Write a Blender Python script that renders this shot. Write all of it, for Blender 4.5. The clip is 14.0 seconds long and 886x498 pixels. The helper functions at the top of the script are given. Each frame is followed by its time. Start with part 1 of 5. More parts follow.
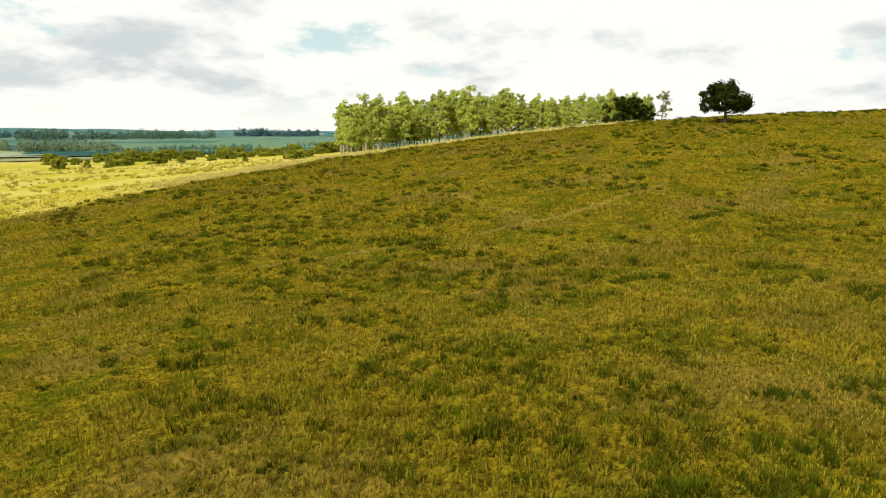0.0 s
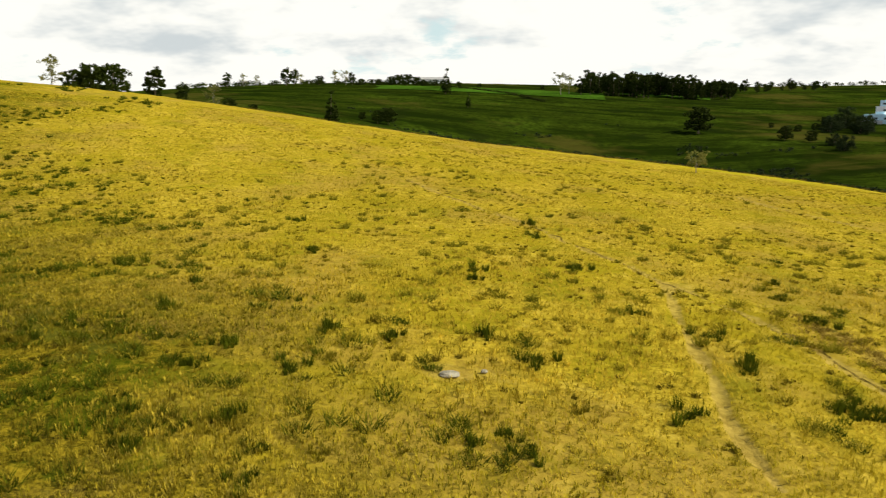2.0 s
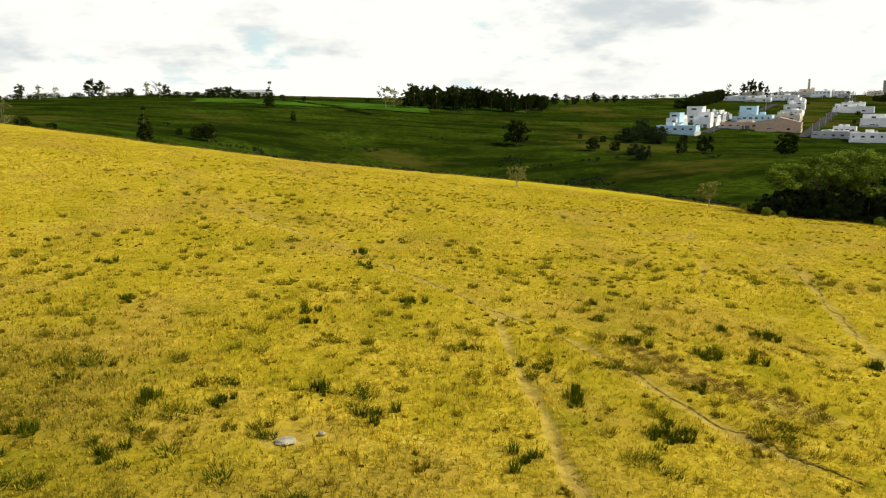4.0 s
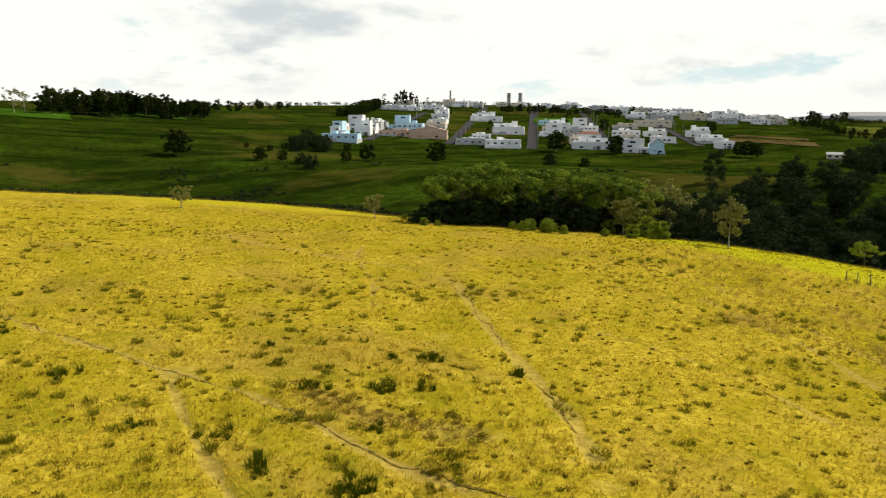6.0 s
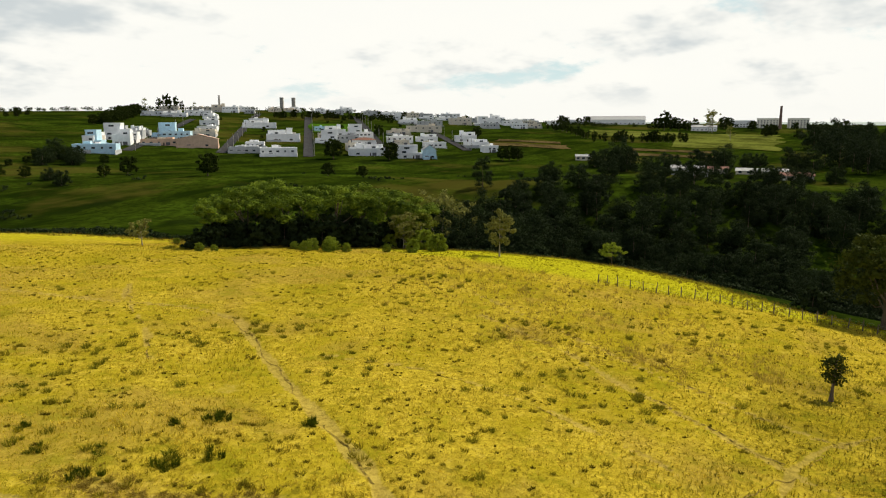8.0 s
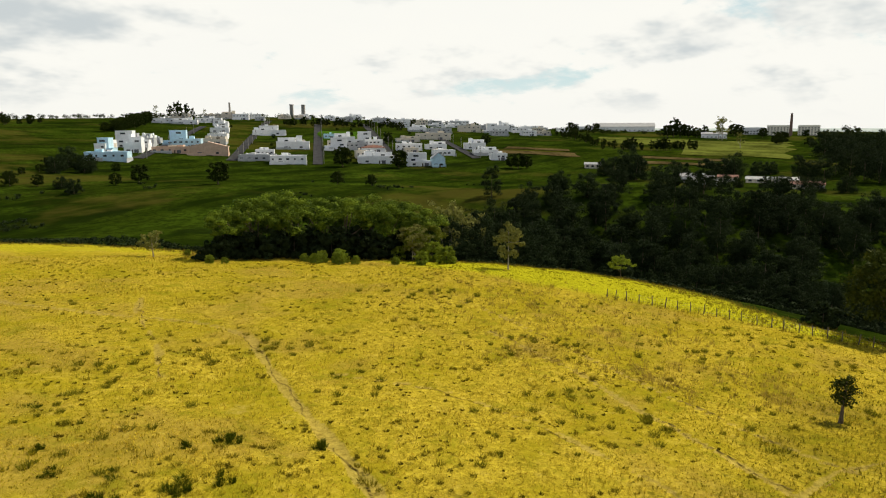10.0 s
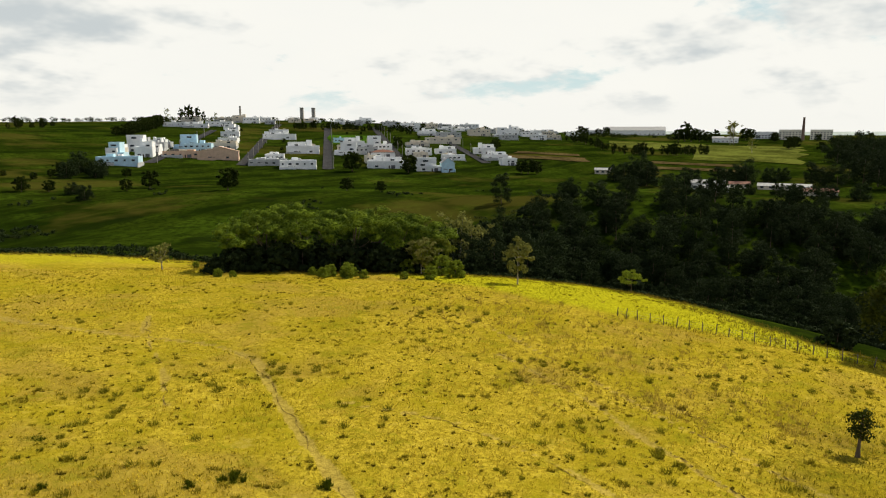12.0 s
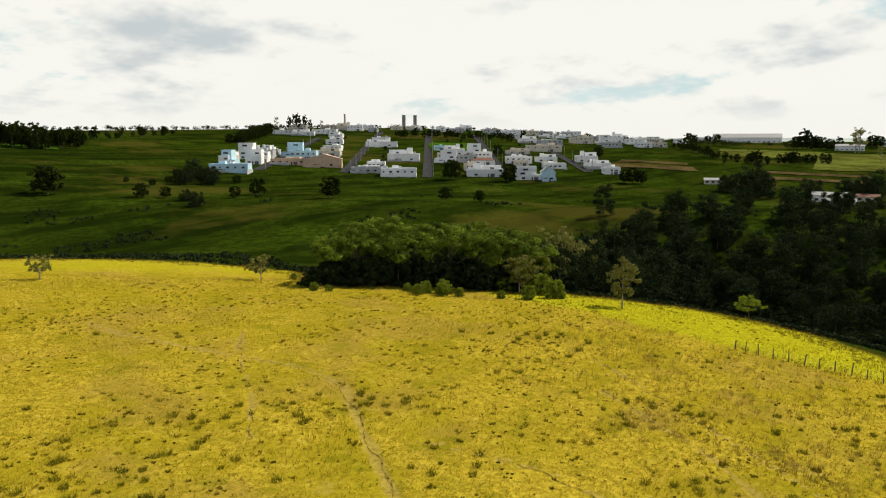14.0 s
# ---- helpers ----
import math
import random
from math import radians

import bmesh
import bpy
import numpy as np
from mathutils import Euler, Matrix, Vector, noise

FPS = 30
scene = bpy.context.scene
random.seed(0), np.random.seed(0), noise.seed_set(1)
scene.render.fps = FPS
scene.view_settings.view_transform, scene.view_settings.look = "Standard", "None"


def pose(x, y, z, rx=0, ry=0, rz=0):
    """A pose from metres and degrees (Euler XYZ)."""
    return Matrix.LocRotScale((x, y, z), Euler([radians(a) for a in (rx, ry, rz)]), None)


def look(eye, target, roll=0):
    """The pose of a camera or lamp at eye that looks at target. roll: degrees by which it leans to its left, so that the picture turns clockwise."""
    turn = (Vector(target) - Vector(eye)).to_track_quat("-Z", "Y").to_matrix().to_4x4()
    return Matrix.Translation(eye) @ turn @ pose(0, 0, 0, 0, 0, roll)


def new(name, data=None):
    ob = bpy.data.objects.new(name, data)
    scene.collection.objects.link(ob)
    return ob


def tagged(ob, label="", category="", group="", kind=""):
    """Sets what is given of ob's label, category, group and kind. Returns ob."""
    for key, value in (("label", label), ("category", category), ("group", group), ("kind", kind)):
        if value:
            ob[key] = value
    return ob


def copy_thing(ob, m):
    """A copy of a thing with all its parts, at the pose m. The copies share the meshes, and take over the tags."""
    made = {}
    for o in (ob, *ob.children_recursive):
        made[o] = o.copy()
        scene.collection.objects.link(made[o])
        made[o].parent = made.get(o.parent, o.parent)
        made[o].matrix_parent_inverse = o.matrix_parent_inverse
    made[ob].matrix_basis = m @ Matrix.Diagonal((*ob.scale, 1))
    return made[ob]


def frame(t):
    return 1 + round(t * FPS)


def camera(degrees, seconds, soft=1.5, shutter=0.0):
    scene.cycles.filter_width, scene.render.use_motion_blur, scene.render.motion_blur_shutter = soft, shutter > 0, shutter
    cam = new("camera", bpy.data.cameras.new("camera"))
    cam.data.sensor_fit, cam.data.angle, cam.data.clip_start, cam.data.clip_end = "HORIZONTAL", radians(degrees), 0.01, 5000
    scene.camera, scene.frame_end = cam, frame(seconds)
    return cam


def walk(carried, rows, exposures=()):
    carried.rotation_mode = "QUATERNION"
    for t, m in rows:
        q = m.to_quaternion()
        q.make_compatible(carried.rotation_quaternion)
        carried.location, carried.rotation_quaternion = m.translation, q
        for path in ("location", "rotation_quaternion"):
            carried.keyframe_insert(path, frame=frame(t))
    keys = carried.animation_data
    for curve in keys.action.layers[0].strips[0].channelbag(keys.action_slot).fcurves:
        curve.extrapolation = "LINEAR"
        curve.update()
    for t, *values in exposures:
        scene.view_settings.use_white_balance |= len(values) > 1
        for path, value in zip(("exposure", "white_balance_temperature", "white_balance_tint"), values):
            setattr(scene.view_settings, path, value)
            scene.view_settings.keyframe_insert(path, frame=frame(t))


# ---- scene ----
from mathutils.bvhtree import BVHTree

# ---- camera ----
cam = camera(64.3, 14.0, soft=1.1, shutter=0.12)
PATH = [
    (0, (1.097, -2.923, 18.630), (-17.519, -9.479, 15.394), 0.28),
    (0.5, (0.999, -2.947, 18.675), (-17.610, -9.511, 15.412), 0.35),
    (0.8, (0.892, -2.695, 18.677), (-18.234, -7.537, 15.399), 0.18),
    (1, (0.594, -2.541, 18.634), (-19.091, -1.634, 15.216), -0.67),
    (1.2, (0.304, -2.527, 18.573), (-18.068, 4.525, 15.006), -0.58),
    (1.4, (0.124, -2.429, 18.511), (-15.088, 10.017, 14.812), -0.49),
    (1.5, (0.066, -2.336, 18.466), (-12.983, 12.345, 14.698), -0.51),
    (1.6, (-0.043, -2.180, 18.426), (-10.620, 14.357, 14.598), -0.60),
    (1.8, (-0.272, -1.858, 18.333), (-5.690, 16.986, 14.390), -0.45),
    (2, (-0.846, -1.736, 18.338), (-2.098, 17.813, 14.304), 0.01),
    (2.2, (-1.037, -1.732, 18.333), (-1.690, 17.852, 14.326), -0.02),
    (4.3, (-0.697, -0.812, 20.348), (3.899, 18.302, 16.669), 0.10),
    (4.5, (-0.742, -0.774, 20.592), (4.642, 18.131, 16.902), 0.41),
    (5, (-0.723, -0.745, 21.275), (6.467, 17.556, 17.619), 0.51),
    (5.5, (-0.447, -0.608, 21.896), (8.790, 16.758, 18.276), 0.34),
    (6, (-0.204, -0.443, 22.520), (11.474, 15.384, 18.897), 0.19),
    (6.5, (-0.180, -0.285, 23.203), (13.598, 13.751, 19.576), 0.13),
    (7, (-0.015, -0.163, 23.861), (15.144, 12.374, 20.250), -0.05),
    (7.5, (0.034, 0.008, 24.535), (15.858, 11.704, 20.957), -0.08),
    (8, (0.127, 0.017, 25.438), (16.096, 11.529, 21.906), -0.16),
    (10.5, (-0.010, -0.070, 27.178), (15.796, 11.726, 23.861), -0.13),
    (11, (0.027, -0.074, 27.791), (15.795, 11.777, 24.484), -0.08),
    (11.5, (0.313, 0.078, 28.394), (16.034, 11.982, 25.056), -0.08),
    (12, (1.084, 0.640, 28.991), (16.779, 12.588, 25.687), -0.06),
    (12.5, (2.170, 1.521, 29.594), (17.828, 13.523, 26.307), -0.09),
    (13, (3.492, 2.625, 30.160), (19.006, 14.821, 26.907), -0.14),
    (13.5, (4.785, 3.857, 30.414), (18.923, 17.647, 27.261), -0.10),
    (14, (5.154, 4.147, 30.291), (19.045, 18.192, 27.166), -0.08),
]
walk(cam, [(t, look(eye, target, roll)) for t, eye, target, roll in PATH],
     [(0.0, 0.04), (2.0, 0.02), (5.0, 0.06), (8.2, -0.04), (10.5, -0.08), (14.0, -0.12)])

# ---- light ----
SUN_YAW, SUN_UP = radians(-104), radians(46)
SUN_WAY = Vector((-math.sin(SUN_YAW) * math.cos(SUN_UP), math.cos(SUN_YAW) * math.cos(SUN_UP), math.sin(SUN_UP)))
sun = new("sun", bpy.data.lights.new("sun", "SUN"))
sun.data.energy, sun.data.angle, sun.data.color = 5.0, radians(0.6), (1.0, 0.91, 0.70)
sun.matrix_world = look((0, 0, 300), tuple(Vector((0, 0, 300)) - SUN_WAY))
scene.view_settings.exposure = 0.08


class Nodes:
    """Short hand for building node trees."""

    def __init__(self, tree):
        self.tree = tree
        tree.nodes.clear()

    def add(self, kind, inputs=None, **props):
        n = self.tree.nodes.new(kind)
        for k, v in props.items():
            setattr(n, k, v)
        for k, v in (inputs or {}).items():
            self.put(n.inputs[k], v)
        return n

    def put(self, socket, v):
        if isinstance(v, bpy.types.NodeSocket):
            self.tree.links.new(v, socket)
        elif isinstance(v, (tuple, list)) and len(v) == 3 and socket.type == "RGBA":
            socket.default_value = (*v, 1)
        else:
            socket.default_value = v

    def math(self, op, a, b=0.0, clamp=False):
        return self.add("ShaderNodeMath", {0: a, 1: b}, operation=op, use_clamp=clamp).outputs[0]

    def mix(self, f, a, b):
        n = self.add("ShaderNodeMix", data_type="RGBA")
        self.put(n.inputs[0], f)
        self.put(n.inputs[6], a)
        self.put(n.inputs[7], b)
        return n.outputs[2]

    def noise(self, vec, scale, detail=3.0, rough=0.6):
        return self.add("ShaderNodeTexNoise", {"Vector": vec, "Scale": scale, "Detail": detail, "Roughness": rough}).outputs["Fac"]

    def step(self, v, lo, hi):
        n = self.add("ShaderNodeMapRange", {0: v, 1: lo, 2: hi, 3: 0.0, 4: 1.0}, interpolation_type="SMOOTHSTEP")
        return n.outputs[0]


def make_world():
    w = bpy.data.worlds.new("sky")
    scene.world = w
    w.use_nodes = True
    n = Nodes(w.node_tree)
    sky = n.add("ShaderNodeTexSky", sky_type="NISHITA", sun_disc=False, sun_elevation=SUN_UP, sun_rotation=-SUN_YAW, altitude=600.0)
    blue = n.add("ShaderNodeVectorMath", {0: sky.outputs[0], 1: (0.085, 0.085, 0.085)}, operation="MULTIPLY").outputs[0]
    way = n.add("ShaderNodeTexCoord").outputs["Generated"]
    xyz = n.add("ShaderNodeSeparateXYZ", {0: way}).outputs
    up = n.math("MAXIMUM", xyz[2], 0.0)
    down = n.math("ADD", up, 0.30)
    flat = n.add("ShaderNodeCombineXYZ", {0: n.math("DIVIDE", xyz[0], down), 1: n.math("DIVIDE", xyz[1], down), 2: 0.0}).outputs[0]
    big = n.noise(flat, 1.15, 6.0, 0.58)
    fine = n.noise(flat, 3.2, 6.0, 0.6)
    # cumulus deck: dense towards the horizon, broken overhead
    cover = n.math("ADD", n.math("MULTIPLY", big, 0.65), n.math("MULTIPLY", fine, 0.35))
    lift = n.math("SUBTRACT", cover, n.math("MULTIPLY", n.step(up, 0.18, 0.65), 0.17))
    cloud = n.step(lift, 0.385, 0.455)
    base = n.step(n.noise(flat, 1.5, 5.0, 0.58), 0.50, 0.66)
    lit = n.mix(n.noise(flat, 1.6, 5.0, 0.6), (0.98, 0.98, 0.93), (1.06, 1.04, 0.955))
    body = n.mix(base, lit, (0.63, 0.68, 0.69))
    gap = n.mix(n.step(up, 0.02, 0.5), (0.66, 0.82, 0.82), blue)
    sight = n.mix(cloud, gap, body)
    haze = n.mix(n.step(up, 0.0, 0.07), (1.0, 0.99, 0.925), sight)
    back = n.add("ShaderNodeBackground", {"Color": haze, "Strength": 1.0})
    n.add("ShaderNodeOutputWorld", {"Surface": back.outputs[0]})


make_world()


# ---- materials ----
def material(name):
    m = bpy.data.materials.new(name)
    m.use_nodes = True
    return m, Nodes(m.node_tree)


def finish(n, colour, rough=0.9, bump=None, strength=0.3, dist=0.05, metal=0.0, spec=0.2):
    p = n.add("ShaderNodeBsdfPrincipled", {"Base Color": colour, "Roughness": rough, "Metallic": metal, "Specular IOR Level": spec})
    if bump is not None:
        b = n.add("ShaderNodeBump", {"Height": bump, "Strength": strength, "Distance": dist})
        n.tree.links.new(b.outputs[0], p.inputs["Normal"])
    n.add("ShaderNodeOutputMaterial", {"Surface": p.outputs[0]})


def plain(name, colour, rough=0.8, vary=0.15, scale=1.5, bump=0.15, metal=0.0, spec=0.3):
    """A surface of one colour with stains at two scales and a slight relief."""
    m, n = material(name)
    pos = n.add("ShaderNodeTexCoord").outputs["Object"]
    big, fine = n.noise(pos, scale, 4.0), n.noise(pos, scale * 9, 3.0)
    f = n.math("ADD", n.math("MULTIPLY", big, 0.6), n.math("MULTIPLY", fine, 0.4))
    dark = tuple(c * (1 - 2 * vary) for c in colour)
    light = tuple(min(c * (1 + vary), 0.9) for c in colour)
    finish(n, n.mix(n.step(f, 0.35, 0.65), dark, light), rough, fine, bump, 0.02, metal, spec)
    return m


def leafy(name, dark, light, through_light=0.35, own=0.6, fresh=None, grain=0.5):
    """Foliage: each leaf its own shade (own: how much of it), some light passing through; fresh: a second hue in wide patches."""
    m, n = material(name)
    isle = n.add("ShaderNodeNewGeometry").outputs["Random Per Island"]
    one = n.add("ShaderNodeObjectInfo").outputs["Random"]
    pos = n.add("ShaderNodeTexCoord").outputs["Object"]
    patch = n.step(n.noise(pos, grain, 2.0), 0.35, 0.65)
    f = n.math("ADD", n.math("MULTIPLY", isle, own), n.math("MULTIPLY", patch, 1 - own))
    col = n.mix(f, dark, light)
    if fresh:
        wide = n.step(n.noise(pos, 0.09, 5.0, 0.62), 0.45, 0.62)
        col = n.mix(n.math("MULTIPLY", wide, 0.6), col, fresh)
    col = n.mix(n.math("MULTIPLY", one, 0.35), col, tuple(0.6 * d + 0.1 * l for d, l in zip(dark, light)))
    a = n.add("ShaderNodeBsdfPrincipled", {"Base Color": col, "Roughness": 0.8, "Specular IOR Level": 0.04})
    b = n.add("ShaderNodeBsdfTranslucent", {"Color": col})
    mix = n.add("ShaderNodeMixShader", {0: through_light, 1: a.outputs[0], 2: b.outputs[0]})
    n.add("ShaderNodeOutputMaterial", {"Surface": mix.outputs[0]})
    return m


def bark_material(name, colour):
    m, n = material(name)
    pos = n.add("ShaderNodeTexCoord").outputs["Object"]
    tall = n.add("ShaderNodeVectorMath", {0: pos, 1: (9, 9, 1.5)}, operation="MULTIPLY").outputs[0]
    f = n.noise(tall, 1.0, 5.0)
    finish(n, n.mix(n.step(f, 0.3, 0.7), tuple(c * 0.5 for c in colour), colour), 0.9, f, 0.6, 0.04)
    return m


def ground_material():
    m, n = material("pasture_ground")
    pos = n.add("ShaderNodeNewGeometry").outputs["Position"]
    cover = n.add("ShaderNodeVertexColor", layer_name="cover")
    part = n.add("ShaderNodeSeparateColor", {0: cover.outputs["Color"]}).outputs
    lush, shaded_sward, trail, lime = part[0], part[1], part[2], cover.outputs["Alpha"]
    fine, mid, big, wide = n.noise(pos, 6.0, 4.0, 0.7), n.noise(pos, 1.7, 5.0, 0.7), n.noise(pos, 0.17, 4.0), n.noise(pos, 0.02, 4.0)
    g = n.math("ADD", n.math("MULTIPLY", fine, 0.5), n.math("MULTIPLY", mid, 0.5))
    dry = n.mix(n.step(g, 0.37, 0.61), (0.215, 0.158, 0.009), (0.55, 0.42, 0.036))
    dry = n.mix(n.math("MULTIPLY", n.step(n.noise(pos, 0.11, 5.0, 0.65), 0.43, 0.60), 0.7), dry, (0.315, 0.255, 0.009))
    dry = n.mix(n.math("MULTIPLY", n.step(n.noise(pos, 0.07, 3.0), 0.49, 0.64), 0.6), dry, (0.33, 0.225, 0.04))
    tuss = n.noise(pos, 0.75, 5.0, 0.75)
    dry = n.mix(n.math("MULTIPLY", n.step(tuss, 0.52, 0.66), 0.45), dry, (0.20, 0.172, 0.008))
    dry = n.mix(n.math("MULTIPLY", n.step(tuss, 0.46, 0.34), 0.35), dry, (0.62, 0.48, 0.08))
    fresh = n.noise(pos, 0.23, 5.0, 0.7)
    dry = n.mix(n.math("MULTIPLY", n.step(fresh, 0.51, 0.66), 0.65), dry, (0.215, 0.20, 0.008))
    speck = n.math("MULTIPLY", n.step(n.noise(pos, 1.15, 2.0, 0.5), 0.63, 0.70), n.step(big, 0.38, 0.55))
    dry = n.mix(n.math("MULTIPLY", speck, 0.65), dry, (0.12, 0.10, 0.008))
    # western turf: olive-green by nature, cloud shade also put into its dark tones
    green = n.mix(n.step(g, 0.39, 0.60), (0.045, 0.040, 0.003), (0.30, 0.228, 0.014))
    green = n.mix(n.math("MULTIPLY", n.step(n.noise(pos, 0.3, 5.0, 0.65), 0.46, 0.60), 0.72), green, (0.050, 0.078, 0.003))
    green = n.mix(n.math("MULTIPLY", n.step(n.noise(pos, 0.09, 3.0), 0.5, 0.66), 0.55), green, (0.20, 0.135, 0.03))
    shaded_sward = n.step(n.math("ADD", shaded_sward, n.math("MULTIPLY", n.math("SUBTRACT", big, 0.5), 0.7)), 0.25, 0.75)
    base = n.mix(shaded_sward, dry, green)
    limey = n.mix(n.step(g, 0.38, 0.6), (0.26, 0.245, 0.008), (0.50, 0.46, 0.016))
    base = n.mix(lime, base, limey)
    # sunlight on the strip by the eucalypts, painted as paler grass
    lit_straw = n.add("ShaderNodeSeparateColor", {0: n.add("ShaderNodeVertexColor", layer_name="lit_straw").outputs["Color"]}).outputs[0]
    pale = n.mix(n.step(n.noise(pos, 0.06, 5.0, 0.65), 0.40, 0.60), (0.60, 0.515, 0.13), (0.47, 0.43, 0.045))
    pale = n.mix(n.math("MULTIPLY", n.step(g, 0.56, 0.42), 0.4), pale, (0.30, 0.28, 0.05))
    base = n.mix(lit_straw, base, pale)
    # valley grass, with mown bands and patches of bracken; cloud shade is put into its dark greens
    stretch = n.add("ShaderNodeVectorMath", {0: pos, 1: (0.012, 0.05, 0.02)}, operation="MULTIPLY").outputs[0]
    band = n.noise(stretch, 1.0, 5.0, 0.65)
    shaded_valley = n.mix(n.step(band, 0.38, 0.62), (0.009, 0.018, 0.0015), (0.032, 0.051, 0.004))
    shaded_valley = n.mix(n.math("MULTIPLY", n.step(wide, 0.5, 0.66), 0.6), shaded_valley, (0.05, 0.085, 0.006))
    shaded_valley = n.mix(n.math("MULTIPLY", n.step(n.noise(pos, 0.045, 5.0), 0.54, 0.66), 0.75), shaded_valley, (0.010, 0.017, 0.003))
    shaded_valley = n.mix(n.math("MULTIPLY", n.step(n.noise(pos, 0.35, 4.0, 0.7), 0.44, 0.60), 0.7), shaded_valley, (0.010, 0.017, 0.002))
    shaded_valley = n.mix(n.math("MULTIPLY", n.step(n.noise(pos, 0.008, 5.0, 0.65), 0.53, 0.64), 0.6), shaded_valley, (0.075, 0.066, 0.012))
    base = n.mix(lush, base, shaded_valley)
    soil = n.mix(n.step(mid, 0.35, 0.65), (0.27, 0.195, 0.045), (0.46, 0.345, 0.09))
    bare = n.step(n.math("ADD", trail, n.math("MULTIPLY", n.math("SUBTRACT", mid, 0.5), 0.7)), 0.35, 0.75)
    soil = n.mix(shaded_sward, soil, (0.26, 0.20, 0.05))
    base = n.mix(n.math("MULTIPLY", bare, 0.62), base, soil)
    finish(n, base, 1.0, g, 1.0, 0.16, spec=0.0)
    return m


GROUND = ground_material()
BARK = bark_material("brown_bark", (0.16, 0.12, 0.08))
PALE_BARK = bark_material("pale_bark", (0.42, 0.37, 0.29))
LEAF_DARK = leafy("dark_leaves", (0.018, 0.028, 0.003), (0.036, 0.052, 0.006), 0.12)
# cloud shade put into near-black greens, with some haze blue
LEAF_WOOD_SHADED = leafy("shaded_valley_leaves", (0.017, 0.027, 0.010), (0.036, 0.053, 0.016), 0.12, 0.3)
# lump-sized light and dark patches imitate sunlit tops and shaded gaps
LEAF_CLUMP = leafy("lit_shaded_umbrella_leaves", (0.020, 0.046, 0.004), (0.23, 0.305, 0.022), 0.10, 0.3)
LEAF_OLIVE = leafy("olive_leaves", (0.025, 0.036, 0.005), (0.085, 0.10, 0.014), 0.12)
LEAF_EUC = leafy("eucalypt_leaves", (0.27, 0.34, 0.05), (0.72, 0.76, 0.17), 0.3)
LEAF_LIME = leafy("young_leaves", (0.15, 0.20, 0.018), (0.32, 0.38, 0.035), 0.4)
LEAF_SAGE = leafy("sparse_leaves", (0.13, 0.14, 0.03), (0.29, 0.28, 0.075), 0.35)
WEED = leafy("weed_blades", (0.028, 0.044, 0.002), (0.14, 0.165, 0.007), 0.3)
WEED_OLIVE = leafy("olive_blades", (0.17, 0.14, 0.009), (0.33, 0.27, 0.018), 0.4)
STRAW = leafy("seeding_straw", (0.15, 0.115, 0.014), (0.33, 0.25, 0.04), 0.3)
GRASS_DRY = leafy("dry_blades", (0.22, 0.168, 0.009), (0.86, 0.65, 0.066), 0.4, 0.36, (0.42, 0.36, 0.016), 1.1)
# greener grass, its blades darkened as well for the western cloud shade
GRASS_GREEN_SHADED = leafy("shaded_green_blades", (0.075, 0.068, 0.005), (0.50, 0.385, 0.028), 0.4, 0.4, (0.13, 0.13, 0.007), 1.0)
GRASS_LIME = leafy("lime_blades", (0.30, 0.29, 0.010), (0.58, 0.53, 0.025), 0.35)
POST = plain("weathered_post", (0.16, 0.13, 0.10), 0.9, 0.3, 3.0)
WIRE = plain("fence_wire", (0.30, 0.29, 0.27), 0.5, 0.1, 5.0, metal=0.8)
ASPHALT = plain("street_asphalt", (0.06, 0.06, 0.063), 1.0, 0.2, 0.3, spec=0.0)
WHITE = plain("white_render", (0.88, 0.89, 0.90), 0.85, 0.07, 0.35)
CREAM = plain("cream_render", (0.66, 0.60, 0.50), 0.85, 0.08, 0.35)
PALE = plain("pale_cream_render", (0.80, 0.77, 0.66), 0.85, 0.08, 0.35)
BLUISH = plain("pale_blue_render", (0.52, 0.72, 0.84), 0.85, 0.08, 0.35)
GREYISH = plain("grey_render", (0.46, 0.47, 0.48), 0.85, 0.1, 0.35)
PEACH = plain("peach_render", (0.62, 0.44, 0.32), 0.85, 0.08, 0.35)
TILE = plain("clay_roof_tile", (0.24, 0.11, 0.075), 0.85, 0.25, 1.2)
SHEET = plain("grey_roof_sheet", (0.40, 0.40, 0.40), 0.6, 0.15, 0.6)
DARKWOOD = plain("dark_door", (0.08, 0.055, 0.04), 0.6, 0.2, 2.0)
GATE = plain("grey_gate", (0.13, 0.13, 0.14), 0.5, 0.1, 2.0, metal=0.3)
FRAME = plain("dark_window_frame", (0.10, 0.10, 0.11), 0.5, 0.1, 2.0)
CONCRETE = plain("stained_concrete", (0.36, 0.34, 0.31), 0.9, 0.15, 0.5)
BRICKISH = plain("chimney_brick", (0.20, 0.13, 0.10), 0.9, 0.2, 0.8)
# far ranges: haze is put straight into these base colours
RIDGE_EAST = plain("haze_pale_distance", (0.48, 0.54, 0.52), 1.0, 0.12, 0.004, bump=0.0, spec=0.0)
RIDGE_FAR = plain("haze_blue_ridge", (0.20, 0.36, 0.42), 1.0, 0.15, 0.004, bump=0.0, spec=0.0)



def glass_material():
    m, n = material("window_glass")
    pos = n.add("ShaderNodeTexCoord").outputs["Object"]
    finish(n, n.mix(n.noise(pos, 0.8), (0.02, 0.025, 0.03), (0.06, 0.075, 0.085)), 0.08, spec=0.6)
    return m


GLASS = glass_material()


